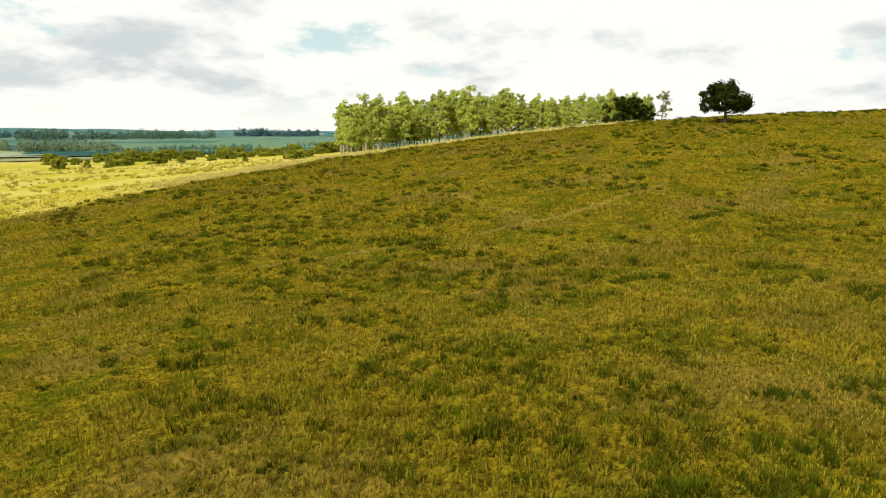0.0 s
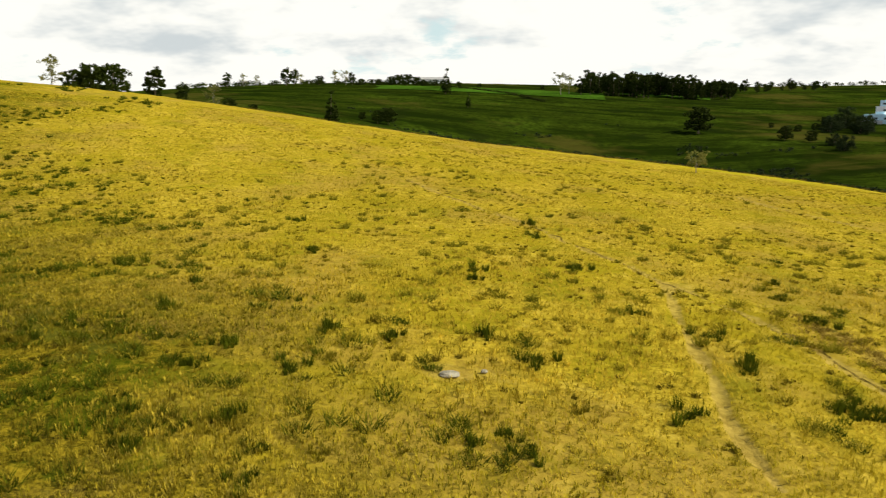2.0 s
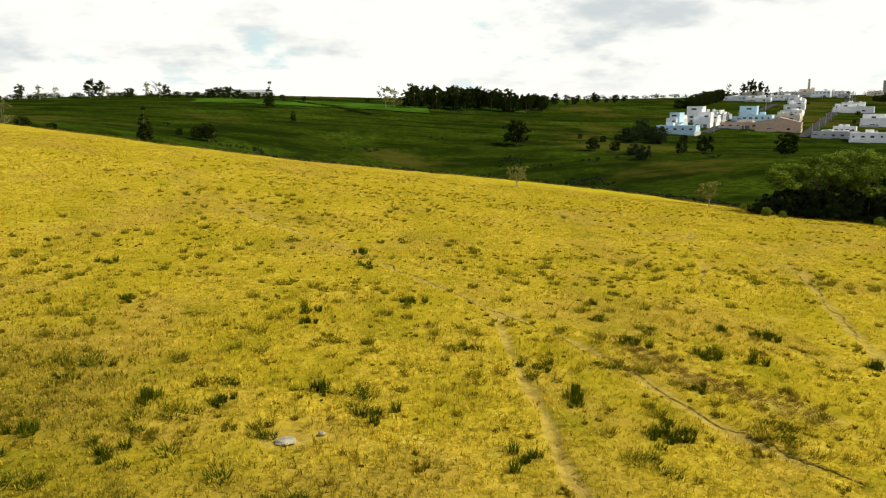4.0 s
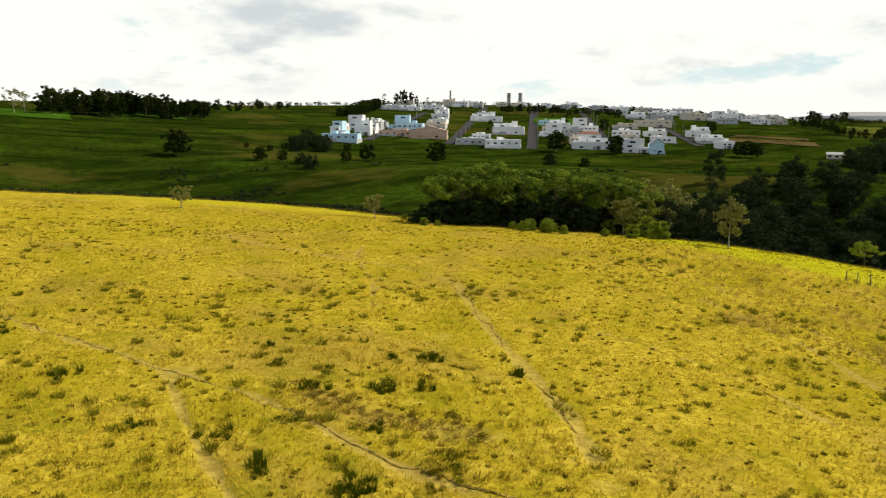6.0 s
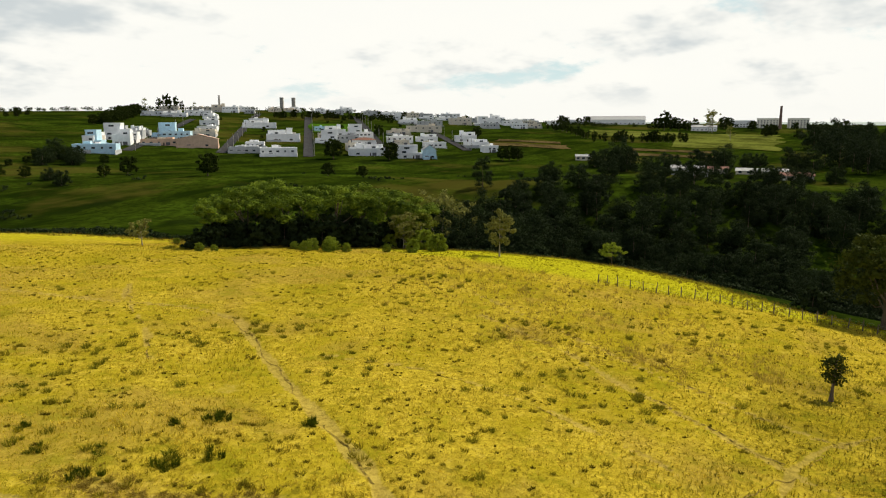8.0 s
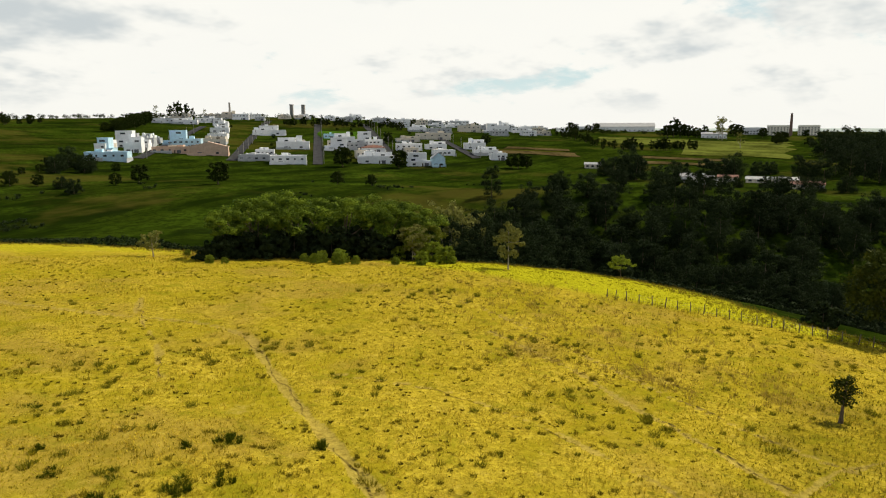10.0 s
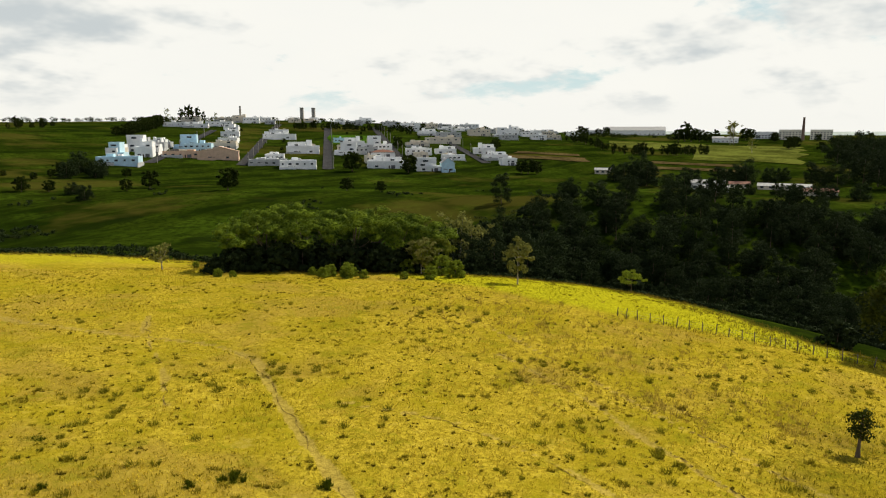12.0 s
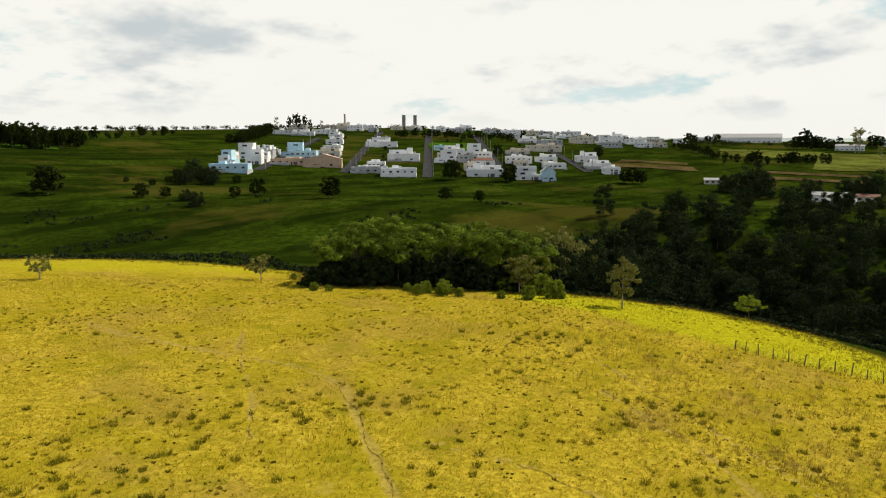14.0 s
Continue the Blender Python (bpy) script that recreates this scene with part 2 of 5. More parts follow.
# ---- mesh helpers ----
def np_mesh(name, verts, faces, mat):
    """A mesh from arrays: verts (n, 3) and faces (m, k)."""
    verts, faces = np.asarray(verts, np.float32), np.asarray(faces, np.int32)
    me = bpy.data.meshes.new(name)
    me.vertices.add(len(verts))
    me.vertices.foreach_set("co", verts.ravel())
    me.loops.add(faces.size)
    me.loops.foreach_set("vertex_index", faces.ravel())
    me.polygons.add(len(faces))
    me.polygons.foreach_set("loop_start", np.arange(len(faces), dtype=np.int32) * faces.shape[1])
    me.update(calc_edges=True)
    me.materials.append(mat)
    return me


def part(name, data, material, parent, label=""):
    """Links a bmesh or a mesh as one object under a thing or a part."""
    if isinstance(data, bmesh.types.BMesh):
        me = bpy.data.meshes.new(name)
        data.to_mesh(me)
        data.free()
        me.materials.append(material)
    else:
        me = data
    ob = new(name, me)
    ob.parent = parent
    return tagged(ob, label)


def box(bm, x0, y0, z0, x1, y1, z1, bevel=0.0):
    r = bmesh.ops.create_cube(bm, size=1.0, matrix=Matrix.Translation(((x0 + x1) / 2, (y0 + y1) / 2, (z0 + z1) / 2)) @ Matrix.Diagonal((x1 - x0, y1 - y0, z1 - z0, 1)))
    if bevel:
        edges = {e for v in r["verts"] for e in v.link_edges}
        bmesh.ops.bevel(bm, geom=list(edges), offset=bevel, segments=1, affect="EDGES")
    return bm


def a_box(*dims, bevel=0.0):
    return box(bmesh.new(), *dims, bevel=bevel)


def tube(points, radii, sides=7):
    """A tapered tube through points, as arrays."""
    pts = np.array(points, float)
    k = np.arange(sides) * 2 * np.pi / sides
    verts, faces = [], []
    for i, p in enumerate(pts):
        d = pts[min(i + 1, len(pts) - 1)] - pts[max(i - 1, 0)]
        d = d / (np.linalg.norm(d) + 1e-9)
        a = np.cross(d, (0.3, 0.9, 0.1))
        a /= np.linalg.norm(a)
        b = np.cross(d, a)
        verts += [p + radii[i] * (np.cos(t) * a + np.sin(t) * b) for t in k]
    for i in range(len(pts) - 1):
        for j in range(sides):
            q = (j + 1) % sides
            faces.append((i * sides + j, i * sides + q, (i + 1) * sides + q, (i + 1) * sides + j))
    return np.array(verts), np.array(faces)


# ---- the lie of the land ----
# Swells of the ground on two regular lattices: the pasture hill, and the country round it.
NEAR_SWELLS = np.array([
    [1.1, -0.3, 0.3, 1.1, -1.2, 9.3, 6.1, -1.0, -0.6],
    [4.5, -3.3, 4.3, -2.4, -2.5, 0.4, -1.0, -10.5, -6.4],
    [0.4, 2.6, 12.5, -2.9, 13.9, -9.5, 6.8, -13.2, -6.7],
    [-0.3, 6.2, -0.4, -12.3, 7.7, -4.9, 18.4, -14.5, 15.5],
    [1.4, 5.8, 6.1, 17.7, -6.7, 2.7, -1.4, -17.0, 10.8],
    [-3.1, 0.7, -0.2, -4.8, 6.5, 8.6, -7.7, 11.3, -2.1],
    [-13.9, 2.0, 7.9, 0.6, -7.3, -13.7, 4.3, 1.7, 2.6],
])
FAR_SWELLS = np.array([
    [-1.3, 7.5, -1.0, -4.8, -0.6, 2.6, 2.2, 1.9, 1.6],
    [10.5, -11.3, -4.6, 1.9, 13.5, 9.0, 2.1, 3.6, 4.2],
    [2.6, 0.4, 2.7, -2.6, -4.8, -9.0, -2.0, 3.0, -0.9],
    [-0.5, 3.0, 2.6, -0.5, -6.7, -0.3, -4.7, 11.5, -3.8],
    [12.1, -9.8, 9.1, 0.4, -20.8, 14.0, -10.5, 8.3, 5.4],
    [7.6, -17.6, 11.9, 17.4, 7.5, 3.6, 13.8, 0.7, 2.5],
    [4.9, 5.5, 15.5, 1.5, 15.7, 10.1, 18.4, 3.2, 0.1],
    [5.1, 4.4, 4.6, -5.7, -1.0, 6.1, 7.3, 1.7, 2.5],
    [4.7, 0.7, 3.1, 6.1, 3.6, 2.3, 2.0, 2.0, 8.4],
])


def swells(x, y, table, x0, y0, gap, width):
    z = np.zeros_like(x)
    for j, row in enumerate(table):
        for i, h in enumerate(row):
            z += h * np.exp(-((x - x0 - gap * i) ** 2 + (y - y0 - gap * j) ** 2) / (2 * width**2))
    return z


def land(x, y):
    x, y = np.asarray(x, float), np.asarray(y, float)
    return 6.0 + swells(x, y, NEAR_SWELLS, -280, -140, 70, 62) + swells(x, y, FAR_SWELLS, -1000, -900, 325, 270)


def gz(x, y):
    return float(land(np.array([x]), np.array([y]))[0])


def value_noise(x, y, seed):
    """Smooth random field of unit cells, 0 to 1."""
    xi, yi = np.floor(x).astype(np.int64), np.floor(y).astype(np.int64)
    fx, fy = x - xi, y - yi
    fx, fy = fx * fx * (3 - 2 * fx), fy * fy * (3 - 2 * fy)

    def cell(a, b):
        h = (a * 374761393 + b * 668265263 + seed * 974711) & 0x7FFFFFFF
        h = ((h ^ (h >> 13)) * 1274126177) & 0x7FFFFFFF
        return ((h ^ (h >> 16)) & 0xFFFF) / 65535.0

    return (cell(xi, yi) * (1 - fx) + cell(xi + 1, yi) * fx) * (1 - fy) + (cell(xi, yi + 1) * (1 - fx) + cell(xi + 1, yi + 1) * fx) * fy


def to_line(x, y, line):
    """Distance to a polyline, and how far along it."""
    best = np.full(np.shape(x), 1e9)
    for (ax, ay), (bx, by) in zip(line, line[1:]):
        dx, dy = bx - ax, by - ay
        k = np.clip(((x - ax) * dx + (y - ay) * dy) / (dx * dx + dy * dy), 0, 1)
        best = np.minimum(best, np.hypot(x - ax - k * dx, y - ay - k * dy))
    return best


def soft(v, lo, hi):
    k = np.clip((v - lo) / (hi - lo), 0, 1)
    return k * k * (3 - 2 * k)


def inside(x, y, line):
    """Whether points lie in a closed polygon."""
    r = np.zeros(np.shape(x), bool)
    for (ax, ay), (bx, by) in zip(line, line[1:] + line[:1]):
        if ay != by:
            r ^= ((ay > y) != (by > y)) & (x < (bx - ax) * (y - ay) / (by - ay) + ax)
    return r


# The grazed hill top ends along this line above the valley.
# Drawn in by the eastern fence: dark valley grass stands for shade there.
PASTURE = [(-420, -330), (-420, 240), (-120, 215), (-52, 180), (0, 190), (34, 192), (68, 188), (96, 166), (100, 140), (92, 124), (100, 113), (120, 95), (134, 80), (147, 62), (138, 44), (127, 30), (119, 19), (118, 0), (120, -40), (118, -120), (60, -330)]
FENCE_LINE = [(103.5, 44), (104, 41), (107, 30), (109.5, 19), (112, 10), (116, -8)]
# Sunlit grass round the foot of the eucalypt wood, the sunlight put into its pale colour.
LIT_STRIP = [(-20, -121), (-78, -102), (-105, -94), (-121, -86.5), (-139, -79.6), (-152, -68), (-162, -45), (-178, -15), (-420, -15), (-420, -330), (-20, -330)]
TRAILS = [
    ([(-12, 96), (-5, 82), (3, 67), (8, 54), (11, 45.5), (14, 38.7), (15.2, 33), (16, 28), (17, 24.6), (19, 20)], 0.30),
    ([(11, 44.5), (9.9, 37.5), (9.1, 31.5), (8.8, 27), (8.1, 23), (8, 18)], 0.28),
    ([(38, 110), (39, 102), (50, 72), (49.4, 64), (42.4, 52), (36.7, 41.6), (33, 33.4), (29.7, 27.3), (26, 22)], 0.48),
    ([(72, 46), (66, 32.5), (64.1, 29.1), (59.5, 22.4), (56.7, 17.4), (53.2, 12), (50.2, 7.6), (47.5, 3)], 0.30),
    ([(84, 62), (80, 50), (73, 36), (68, 26), (62, 14), (58, 4)], 0.22),
    ([(46, 47), (50, 36), (48, 24), (44, 14), (38, 6)], 0.2),
    ([(53, 93), (48, 85), (40, 67.6), (34, 57)], 0.25),
    ([(64, 2.6), (57.2, 5.7), (50.8, 6.8), (44.5, 6.5), (38, 10)], 0.25),
    ([(-49, -37), (-55, -31), (-61, -26), (-65, -22), (-72, -17.6), (-81, -13), (-94, -6)], 0.42),
    ([(-87, -33), (-79, -26), (-74, -18)], 0.36),
    ([(-58, 5), (-56, 15), (-54, 30), (-50, 53)], 0.2),
]


def lit_strip_at(x, y, wob):
    return soft(np.where(inside(x, y, LIT_STRIP), 1, -1) * to_line(x, y, LIT_STRIP + LIT_STRIP[:1]) + 0.3 * wob, -3, 4)


def cover_at(x, y):
    """How much of each ground cover lies at a place: valley grass and green turf (both darkened for cloud shade), bare
    trail, lime strip.
    """
    wob = (value_noise(x / 14, y / 14, 3) - 0.5) * 14 + (value_noise(x / 4, y / 4, 4) - 0.5) * 4
    d = to_line(x, y, PASTURE + PASTURE[:1])
    d = np.where(inside(x, y, PASTURE), d, -d) + 0.35 * wob
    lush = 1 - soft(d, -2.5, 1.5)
    r, yaw = np.hypot(x, y), np.degrees(np.arctan2(-x, y))
    # rough green turf on the western slope, darkened for cloud shade; dry grass on the shoulder above the valley
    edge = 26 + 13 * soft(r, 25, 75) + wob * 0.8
    shaded_sward = soft(yaw, edge - 32, edge + 26) * soft(d, 2, 16)
    shaded_sward = np.maximum(shaded_sward, 0.45 * (1 - soft(r + 0.5 * wob, 18, 42)) * soft(yaw, -35, 25))
    # duller olive in the southeast, painted for the shade lying there
    shaded_sward = np.maximum(shaded_sward, 0.5 * soft(-yaw + 0.6 * wob, 62, 88) * (1 - soft(r, 70, 105)))
    # strip of grass below the eucalypts, painted pale as sunlit past the cloud shade
    strip = lit_strip_at(x, y, wob)
    shaded_sward *= 1 - strip
    side = np.interp(y, [p[1] for p in FENCE_LINE[::-1]], [p[0] for p in FENCE_LINE[::-1]])
    lime = soft(x - side + 0.15 * wob, -1.5, 2.5) * soft(y, -30, -5) * (1 - soft(y, 84, 104))
    lime = np.maximum(lime, 0.55 * soft(r + 0.3 * wob, 164, 174) * soft(yaw, -35, -31) * (1 - soft(yaw, -14, -6)))
    trail = np.zeros_like(x)
    shift = (value_noise(x / 2.3, y / 2.3, 8) - 0.5) * 0.6
    for line, wide in TRAILS:
        trail = np.maximum(trail, 1 - soft(to_line(x, y, line) + shift, wide * 0.5, wide * 1.9))
    for px_, py_, pr in ((12, 45, 2.2), (33, 44.6, 2.6), (69.8, 23.4, 3.0), (21.5, 28.3, 3.4), (17.8, 36.0, 2.6), (19.4, 31.5, 3.0), (22.4, 27.0, 2.6), (-2.3, 24.8, 1.2), (-29, -41, 1.3), (24.6, 19.6, 1.4)):
        trail = np.maximum(trail, 0.55 * (1 - soft(np.hypot(x - px_, y - py_) + 3 * shift, pr * 0.3, pr)))
    return lush, shaded_sward, trail, lime * (1 - lush)


def make_ground():
    rings = [4.0]
    while rings[-1] < 4700:
        rings.append(rings[-1] + max(0.34, 0.0125 * rings[-1]))
    rings = np.array(rings)
    seen = np.radians(np.arange(150, -100, -0.42))
    rest = np.radians(np.arange(-100, -210, -4.0))
    yaw = np.concatenate([seen, rest])
    yaw = yaw[: len(yaw) // 2 * 2]
    nr, na = len(rings), len(yaw)
    x, y = (-np.sin(yaw)[None] * rings[:, None]).ravel(), (np.cos(yaw)[None] * rings[:, None]).ravel()
    lush, shaded_sward, trail, lime = cover_at(x, y)
    r = np.hypot(x, y)
    rough = np.interp(r, [0, 150, 260, 1200], [1, 1, 2.2, 2.2])
    z = land(x, y)
    z += (value_noise(x / 0.9, y / 0.9, 1) - 0.5) * 0.14 * rough * (1 - soft(r, 150, 400)) + (value_noise(x / 5, y / 5, 2) - 0.5) * 0.28 * rough
    z -= trail * 0.17
    z = np.append(z, land(np.array([0.0]), np.array([0.0]))[0])
    verts = np.stack([np.append(x, 0), np.append(y, 0), z], 1)
    i, j = np.meshgrid(np.arange(nr - 1), np.arange(na), indexing="ij")
    q = (j + 1) % na
    faces = np.stack([i * na + j, (i + 1) * na + j, (i + 1) * na + q, i * na + q], -1).reshape(-1, 4)
    k = np.arange(0, na, 2)
    faces = np.concatenate([faces, np.stack([k, k + 1, (k + 2) % na, np.full(len(k), nr * na)], 1)])
    me = np_mesh("ground", verts, faces, GROUND)
    col = me.color_attributes.new("cover", "FLOAT_COLOR", "POINT")
    one = np.zeros((len(verts), 4), np.float32)
    one[:-1] = np.stack([lush, shaded_sward, trail, lime], 1)
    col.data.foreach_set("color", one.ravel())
    lit_straw = me.color_attributes.new("lit_straw", "FLOAT_COLOR", "POINT")
    one[:-1] = lit_strip_at(x, y, (value_noise(x / 14, y / 14, 3) - 0.5) * 14)[:, None]
    lit_straw.data.foreach_set("color", one.ravel())
    me.polygons.foreach_set("use_smooth", np.ones(len(me.polygons), bool))
    g = tagged(new("ground", me), "rolling pasture of dry yellow grass above a green valley", "ground", kind="structure")
    return g


ground = make_ground()


# ---- trees ----
def leaf_quads(centres, rng, per, spread, size, level=0.0, flat=0.72):
    """Leaf sprays scattered round centres: verts and quads."""
    n = len(centres) * per
    way = rng.normal(0, 1, (n, 3))
    way /= np.linalg.norm(way, axis=1, keepdims=True)
    big = np.repeat(rng.uniform(0.65, 1.3, len(centres)), per)[:, None]
    c = np.repeat(centres, per, 0) + way * spread * 1.75 * big * rng.uniform(0.45, 1.08, (n, 1)) * np.array([1, 1, flat])
    face = way + rng.normal(0, 0.45, (n, 3)) + np.array([0, 0, level])
    a = np.cross(face, rng.normal(0, 1, (n, 3)))
    a /= np.linalg.norm(a, axis=1, keepdims=True)
    b = np.cross(face, a)
    b /= np.linalg.norm(b, axis=1, keepdims=True)
    s = size * rng.uniform(0.55, 1.35, (n, 1))
    v = np.stack([c - a * s * 0.5, c + b * s * 0.36, c + a * s * 0.6, c - b * s * 0.36], 1).reshape(-1, 3)
    return v, np.arange(n * 4).reshape(-1, 4)


def make_tree(name, label, height, wide, low, shape, bark, leaves, seed, clumps=60, per=40, size=0.45, limbs=5, trunk=0.25, lean=0.0, spread=0.55, group="", level=0.0):
    """A tree: tapered trunk, limbs that reach into the crown, and a crown of leaf sprays gathered in clumps.
    low: where the crown starts, as part of the height. shape: umbrella, dome, tall, cone or sparse."""
    rng = np.random.default_rng(seed)
    thing = tagged(new(name), label, "tree" if "bush" not in name and "shrub" not in name else "bush", group)
    top = height * (0.9 if shape in ("tall", "cone") else 0.72)
    zs = np.linspace(-0.6, top, 7)
    bend = rng.normal(0, 0.03, 2) * height + np.array([lean, 0])
    pts = [(bend[0] * (max(z, 0) / top) ** 1.6 + rng.normal(0, 0.02) * trunk, bend[1] * (max(z, 0) / top) ** 1.6, z) for z in zs]
    rad = [trunk * (1.35 - 0.2 * k if k < 2 else 1.0 - 0.8 * k / 6) for k in range(7)]
    part("trunk", np_mesh("trunk", *tube(pts, rad), bark), bark, thing)
    # crown envelope
    r = wide / 2
    base = height * low
    cen = []
    while len(cen) < clumps:
        p = rng.uniform(-1, 1, 3)
        u = (p[2] + 1) / 2
        if shape == "umbrella":
            lim = math.sqrt(max(0, 1 - (1.15 * u - 0.25) ** 2)) if u > 0.2 else 0.75
        elif shape == "dome":
            lim = math.sqrt(max(0, 1 - (1.35 * u - 0.42) ** 2))
        elif shape == "cone":
            lim = 1.0 - 0.85 * u if u > 0.12 else 0.7
        elif shape == "tall":
            lim = 0.45 + 0.55 * math.sin(math.pi * min(1, u * 0.9 + 0.12)) if u < 0.93 else 0.3
        else:
            lim = 0.9
        d = math.hypot(p[0], p[1])
        if d > lim:
            continue
        if shape == "umbrella" and clumps < 40 and d < lim * 0.68 and u < 0.72:
            continue
        if shape != "sparse" and d < lim * 0.45 and u < 0.7 and rng.random() < 0.75:
            continue
        lump = 1 + 0.16 * math.sin(3 * math.atan2(p[1], p[0]) + seed) + 0.08 * math.sin(7 * u + seed)
        off = np.array(pts[-1][:2]) * min(1.0, (base + u * (height - base)) / top)
        cen.append((p[0] * r * lump + off[0], p[1] * r * lump + off[1], base + u * (height - base) * (0.94 + 0.06 * lump)))
    cen = np.array(cen)
    for k in range(limbs):
        t = cen[rng.integers(len(cen))]
        h = max(height * low * rng.uniform(0.55, 1.0), 0.3)
        if shape in ("tall", "cone"):
            h = rng.uniform(low, 0.75) * height
        ax = np.array([np.interp(h, zs, [p[0] for p in pts]), np.interp(h, zs, [p[1] for p in pts]), h])
        end = ax + (t - ax) * 0.92
        end[2] = max(end[2], h + 0.1)
        mid = ax + (end - ax) * 0.5 + np.array([0, 0, -0.06 * height])
        th = trunk * rng.uniform(0.32, 0.5)
        part("branch", np_mesh("branch", *tube([ax, mid, end], [th, th * 0.7, th * 0.25], 5), bark), bark, thing)
    part("crown", np_mesh("crown", *leaf_quads(cen, rng, per, spread * wide / 9, size, level, 0.5 if shape == "umbrella" else 0.72), leaves), leaves, thing)
    return thing


def stand(ob, x, y, turn=0.0, scale=1.0, sink=0.1):
    ob.location, ob.rotation_euler = (x, y, gz(x, y) - sink), (0, 0, turn)
    ob.scale = (scale, scale, scale)
    return ob


def again(ob, x, y, turn, scale, sink=0.1, label=""):
    c = copy_thing(ob, Matrix.Translation((x, y, gz(x, y) - sink)) @ Matrix.Rotation(turn, 4, "Z"))
    c.scale = (scale, scale, scale)
    return tagged(c, label)


def polar(yaw, dist):
    return -math.sin(radians(yaw)) * dist, math.cos(radians(yaw)) * dist


rnd = random.Random(11)

# lone trees on the hill
stand(make_tree("lone_tree", "dark broad-crowned tree alone on the grassy hill crest", 7.8, 8.8, 0.34, "dome", BARK, LEAF_DARK, 5, 110, 90, 0.42, 6, 0.4), -147, 2.4)
stand(make_tree("lone_tree", "small dark round-topped tree on the hill crest", 7.4, 5.4, 0.30, "dome", BARK, LEAF_DARK, 9, 80, 80, 0.40, 5, 0.25), -168, 63)
for yaw, d, h, w in ((43.8, 196, 3.2, 5.0), (39.0, 196, 3.0, 9.5)):
    stand(make_tree("umbrella_tree", "low flat-topped dark tree behind the hill crest", h + 1.4, w, 0.55, "umbrella", BARK, LEAF_DARK, int(yaw), 46, 40, 0.4, 4, 0.18), *polar(yaw, d), sink=2.1)

# trees past the crest to the north
SPARSE = make_tree("sparse_tree", "tall thin tree with an open see-through crown", 9, 5.5, 0.35, "sparse", PALE_BARK, LEAF_SAGE, 21, 34, 22, 0.4, 4, 0.16, spread=0.7)
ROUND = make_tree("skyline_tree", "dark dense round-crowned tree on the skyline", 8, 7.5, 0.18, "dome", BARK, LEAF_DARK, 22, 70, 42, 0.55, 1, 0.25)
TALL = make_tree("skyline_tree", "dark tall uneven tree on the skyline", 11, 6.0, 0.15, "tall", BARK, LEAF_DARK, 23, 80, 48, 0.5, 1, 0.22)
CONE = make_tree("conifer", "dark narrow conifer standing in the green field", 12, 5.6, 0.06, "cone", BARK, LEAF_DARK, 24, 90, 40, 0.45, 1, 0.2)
stand(SPARSE, *polar(32.5, 222), 0.3, 1.15, sink=1.0)
stand(ROUND, *polar(29.9, 220), 0.5, 1.1, sink=0.8)
stand(TALL, *polar(25.8, 222), 0.2, 0.95, sink=0.3)
again(ROUND, *polar(31.2, 226), 2.0, 0.9, 1.0)
again(ROUND, *polar(28.6, 220), 4.0, 1.2, 0.8)
again(TALL, *polar(23.9, 230), 1.0, 0.7, 0.3)
again(SPARSE, *polar(21.7, 236), 1.0, 1.0, 0.4)
again(ROUND, *polar(20.6, 215), 1.0, 0.55, 0.6)
again(ROUND, *polar(18.9, 214), 2.0, 0.42, 0.3)
stand(CONE, *polar(12.8, 300), 0, 1.25)
again(ROUND, -49, 340, 0.4, 1.05, label="dark bushy tree in the green field")
again(ROUND, -54, 338, 1.4, 0.8, label="dark bushy tree in the green field")
again(ROUND, -62, 340, 2.4, 0.5, label="dark bushy tree in the green field")
again(CONE, -14, 451, 1, 0.75, label="thin dark tree in the green field")
again(CONE, -34, 548, 0.3, 1.65, label="tall dark conifer on the skyline of the field")
again(ROUND, 113, 395, 0, 1.9, 0.6, "broad dark dome-shaped tree in the valley field")
again(ROUND, 218, 302, 1, 1.45, 0.3, "round dark tree below the town")
again(ROUND, 205, 352, 2, 1.25, 0.5, "round dark tree below the town")
for x, y, s in ((262, 262, 0.9), (275, 250, 0.8), (150, 372, 1.0), (160, 366, 0.8), (188, 344, 0.8), (176, 420, 0.6), (190, 430, 0.6), (168, 438, 0.5), (200, 440, 0.9), (215, 435, 1.0), (230, 420, 0.9)):
    again(ROUND, x, y, rnd.uniform(0, 6), s * rnd.uniform(0.85, 1.1), 0.4, "dark bushy tree in the valley field")
for yaw, d, s, kind in ((20.4, 640, 1.2, TALL), (19.2, 640, 1.3, SPARSE), (18.2, 650, 1.1, SPARSE), (16.0, 640, 1.5, TALL), (15.4, 645, 1.4, TALL), (14.9, 640, 1.2, SPARSE), (13.5, 640, 1.1, ROUND), (12.2, 650, 1.5, SPARSE), (11.4, 650, 1.5, SPARSE), (10.9, 645, 1.1, TALL), (10.2, 640, 0.8, ROUND), (9.4, 640, 0.75, ROUND), (8.8, 640, 0.8, ROUND),
                         (7.9, 640, 1.1, ROUND), (7.3, 640, 1.3, ROUND), (6.6, 645, 1.35, ROUND), (5.9, 640, 1.1, ROUND), (5.3, 640, 0.8, ROUND), (4.4, 650, 0.8, ROUND), (2.5, 640, 0.7, ROUND), (0.9, 640, 0.6, ROUND), (-4.1, 660, 0.6, ROUND)):
    again(kind, *polar(yaw, d), yaw * 9, s, 0.5)

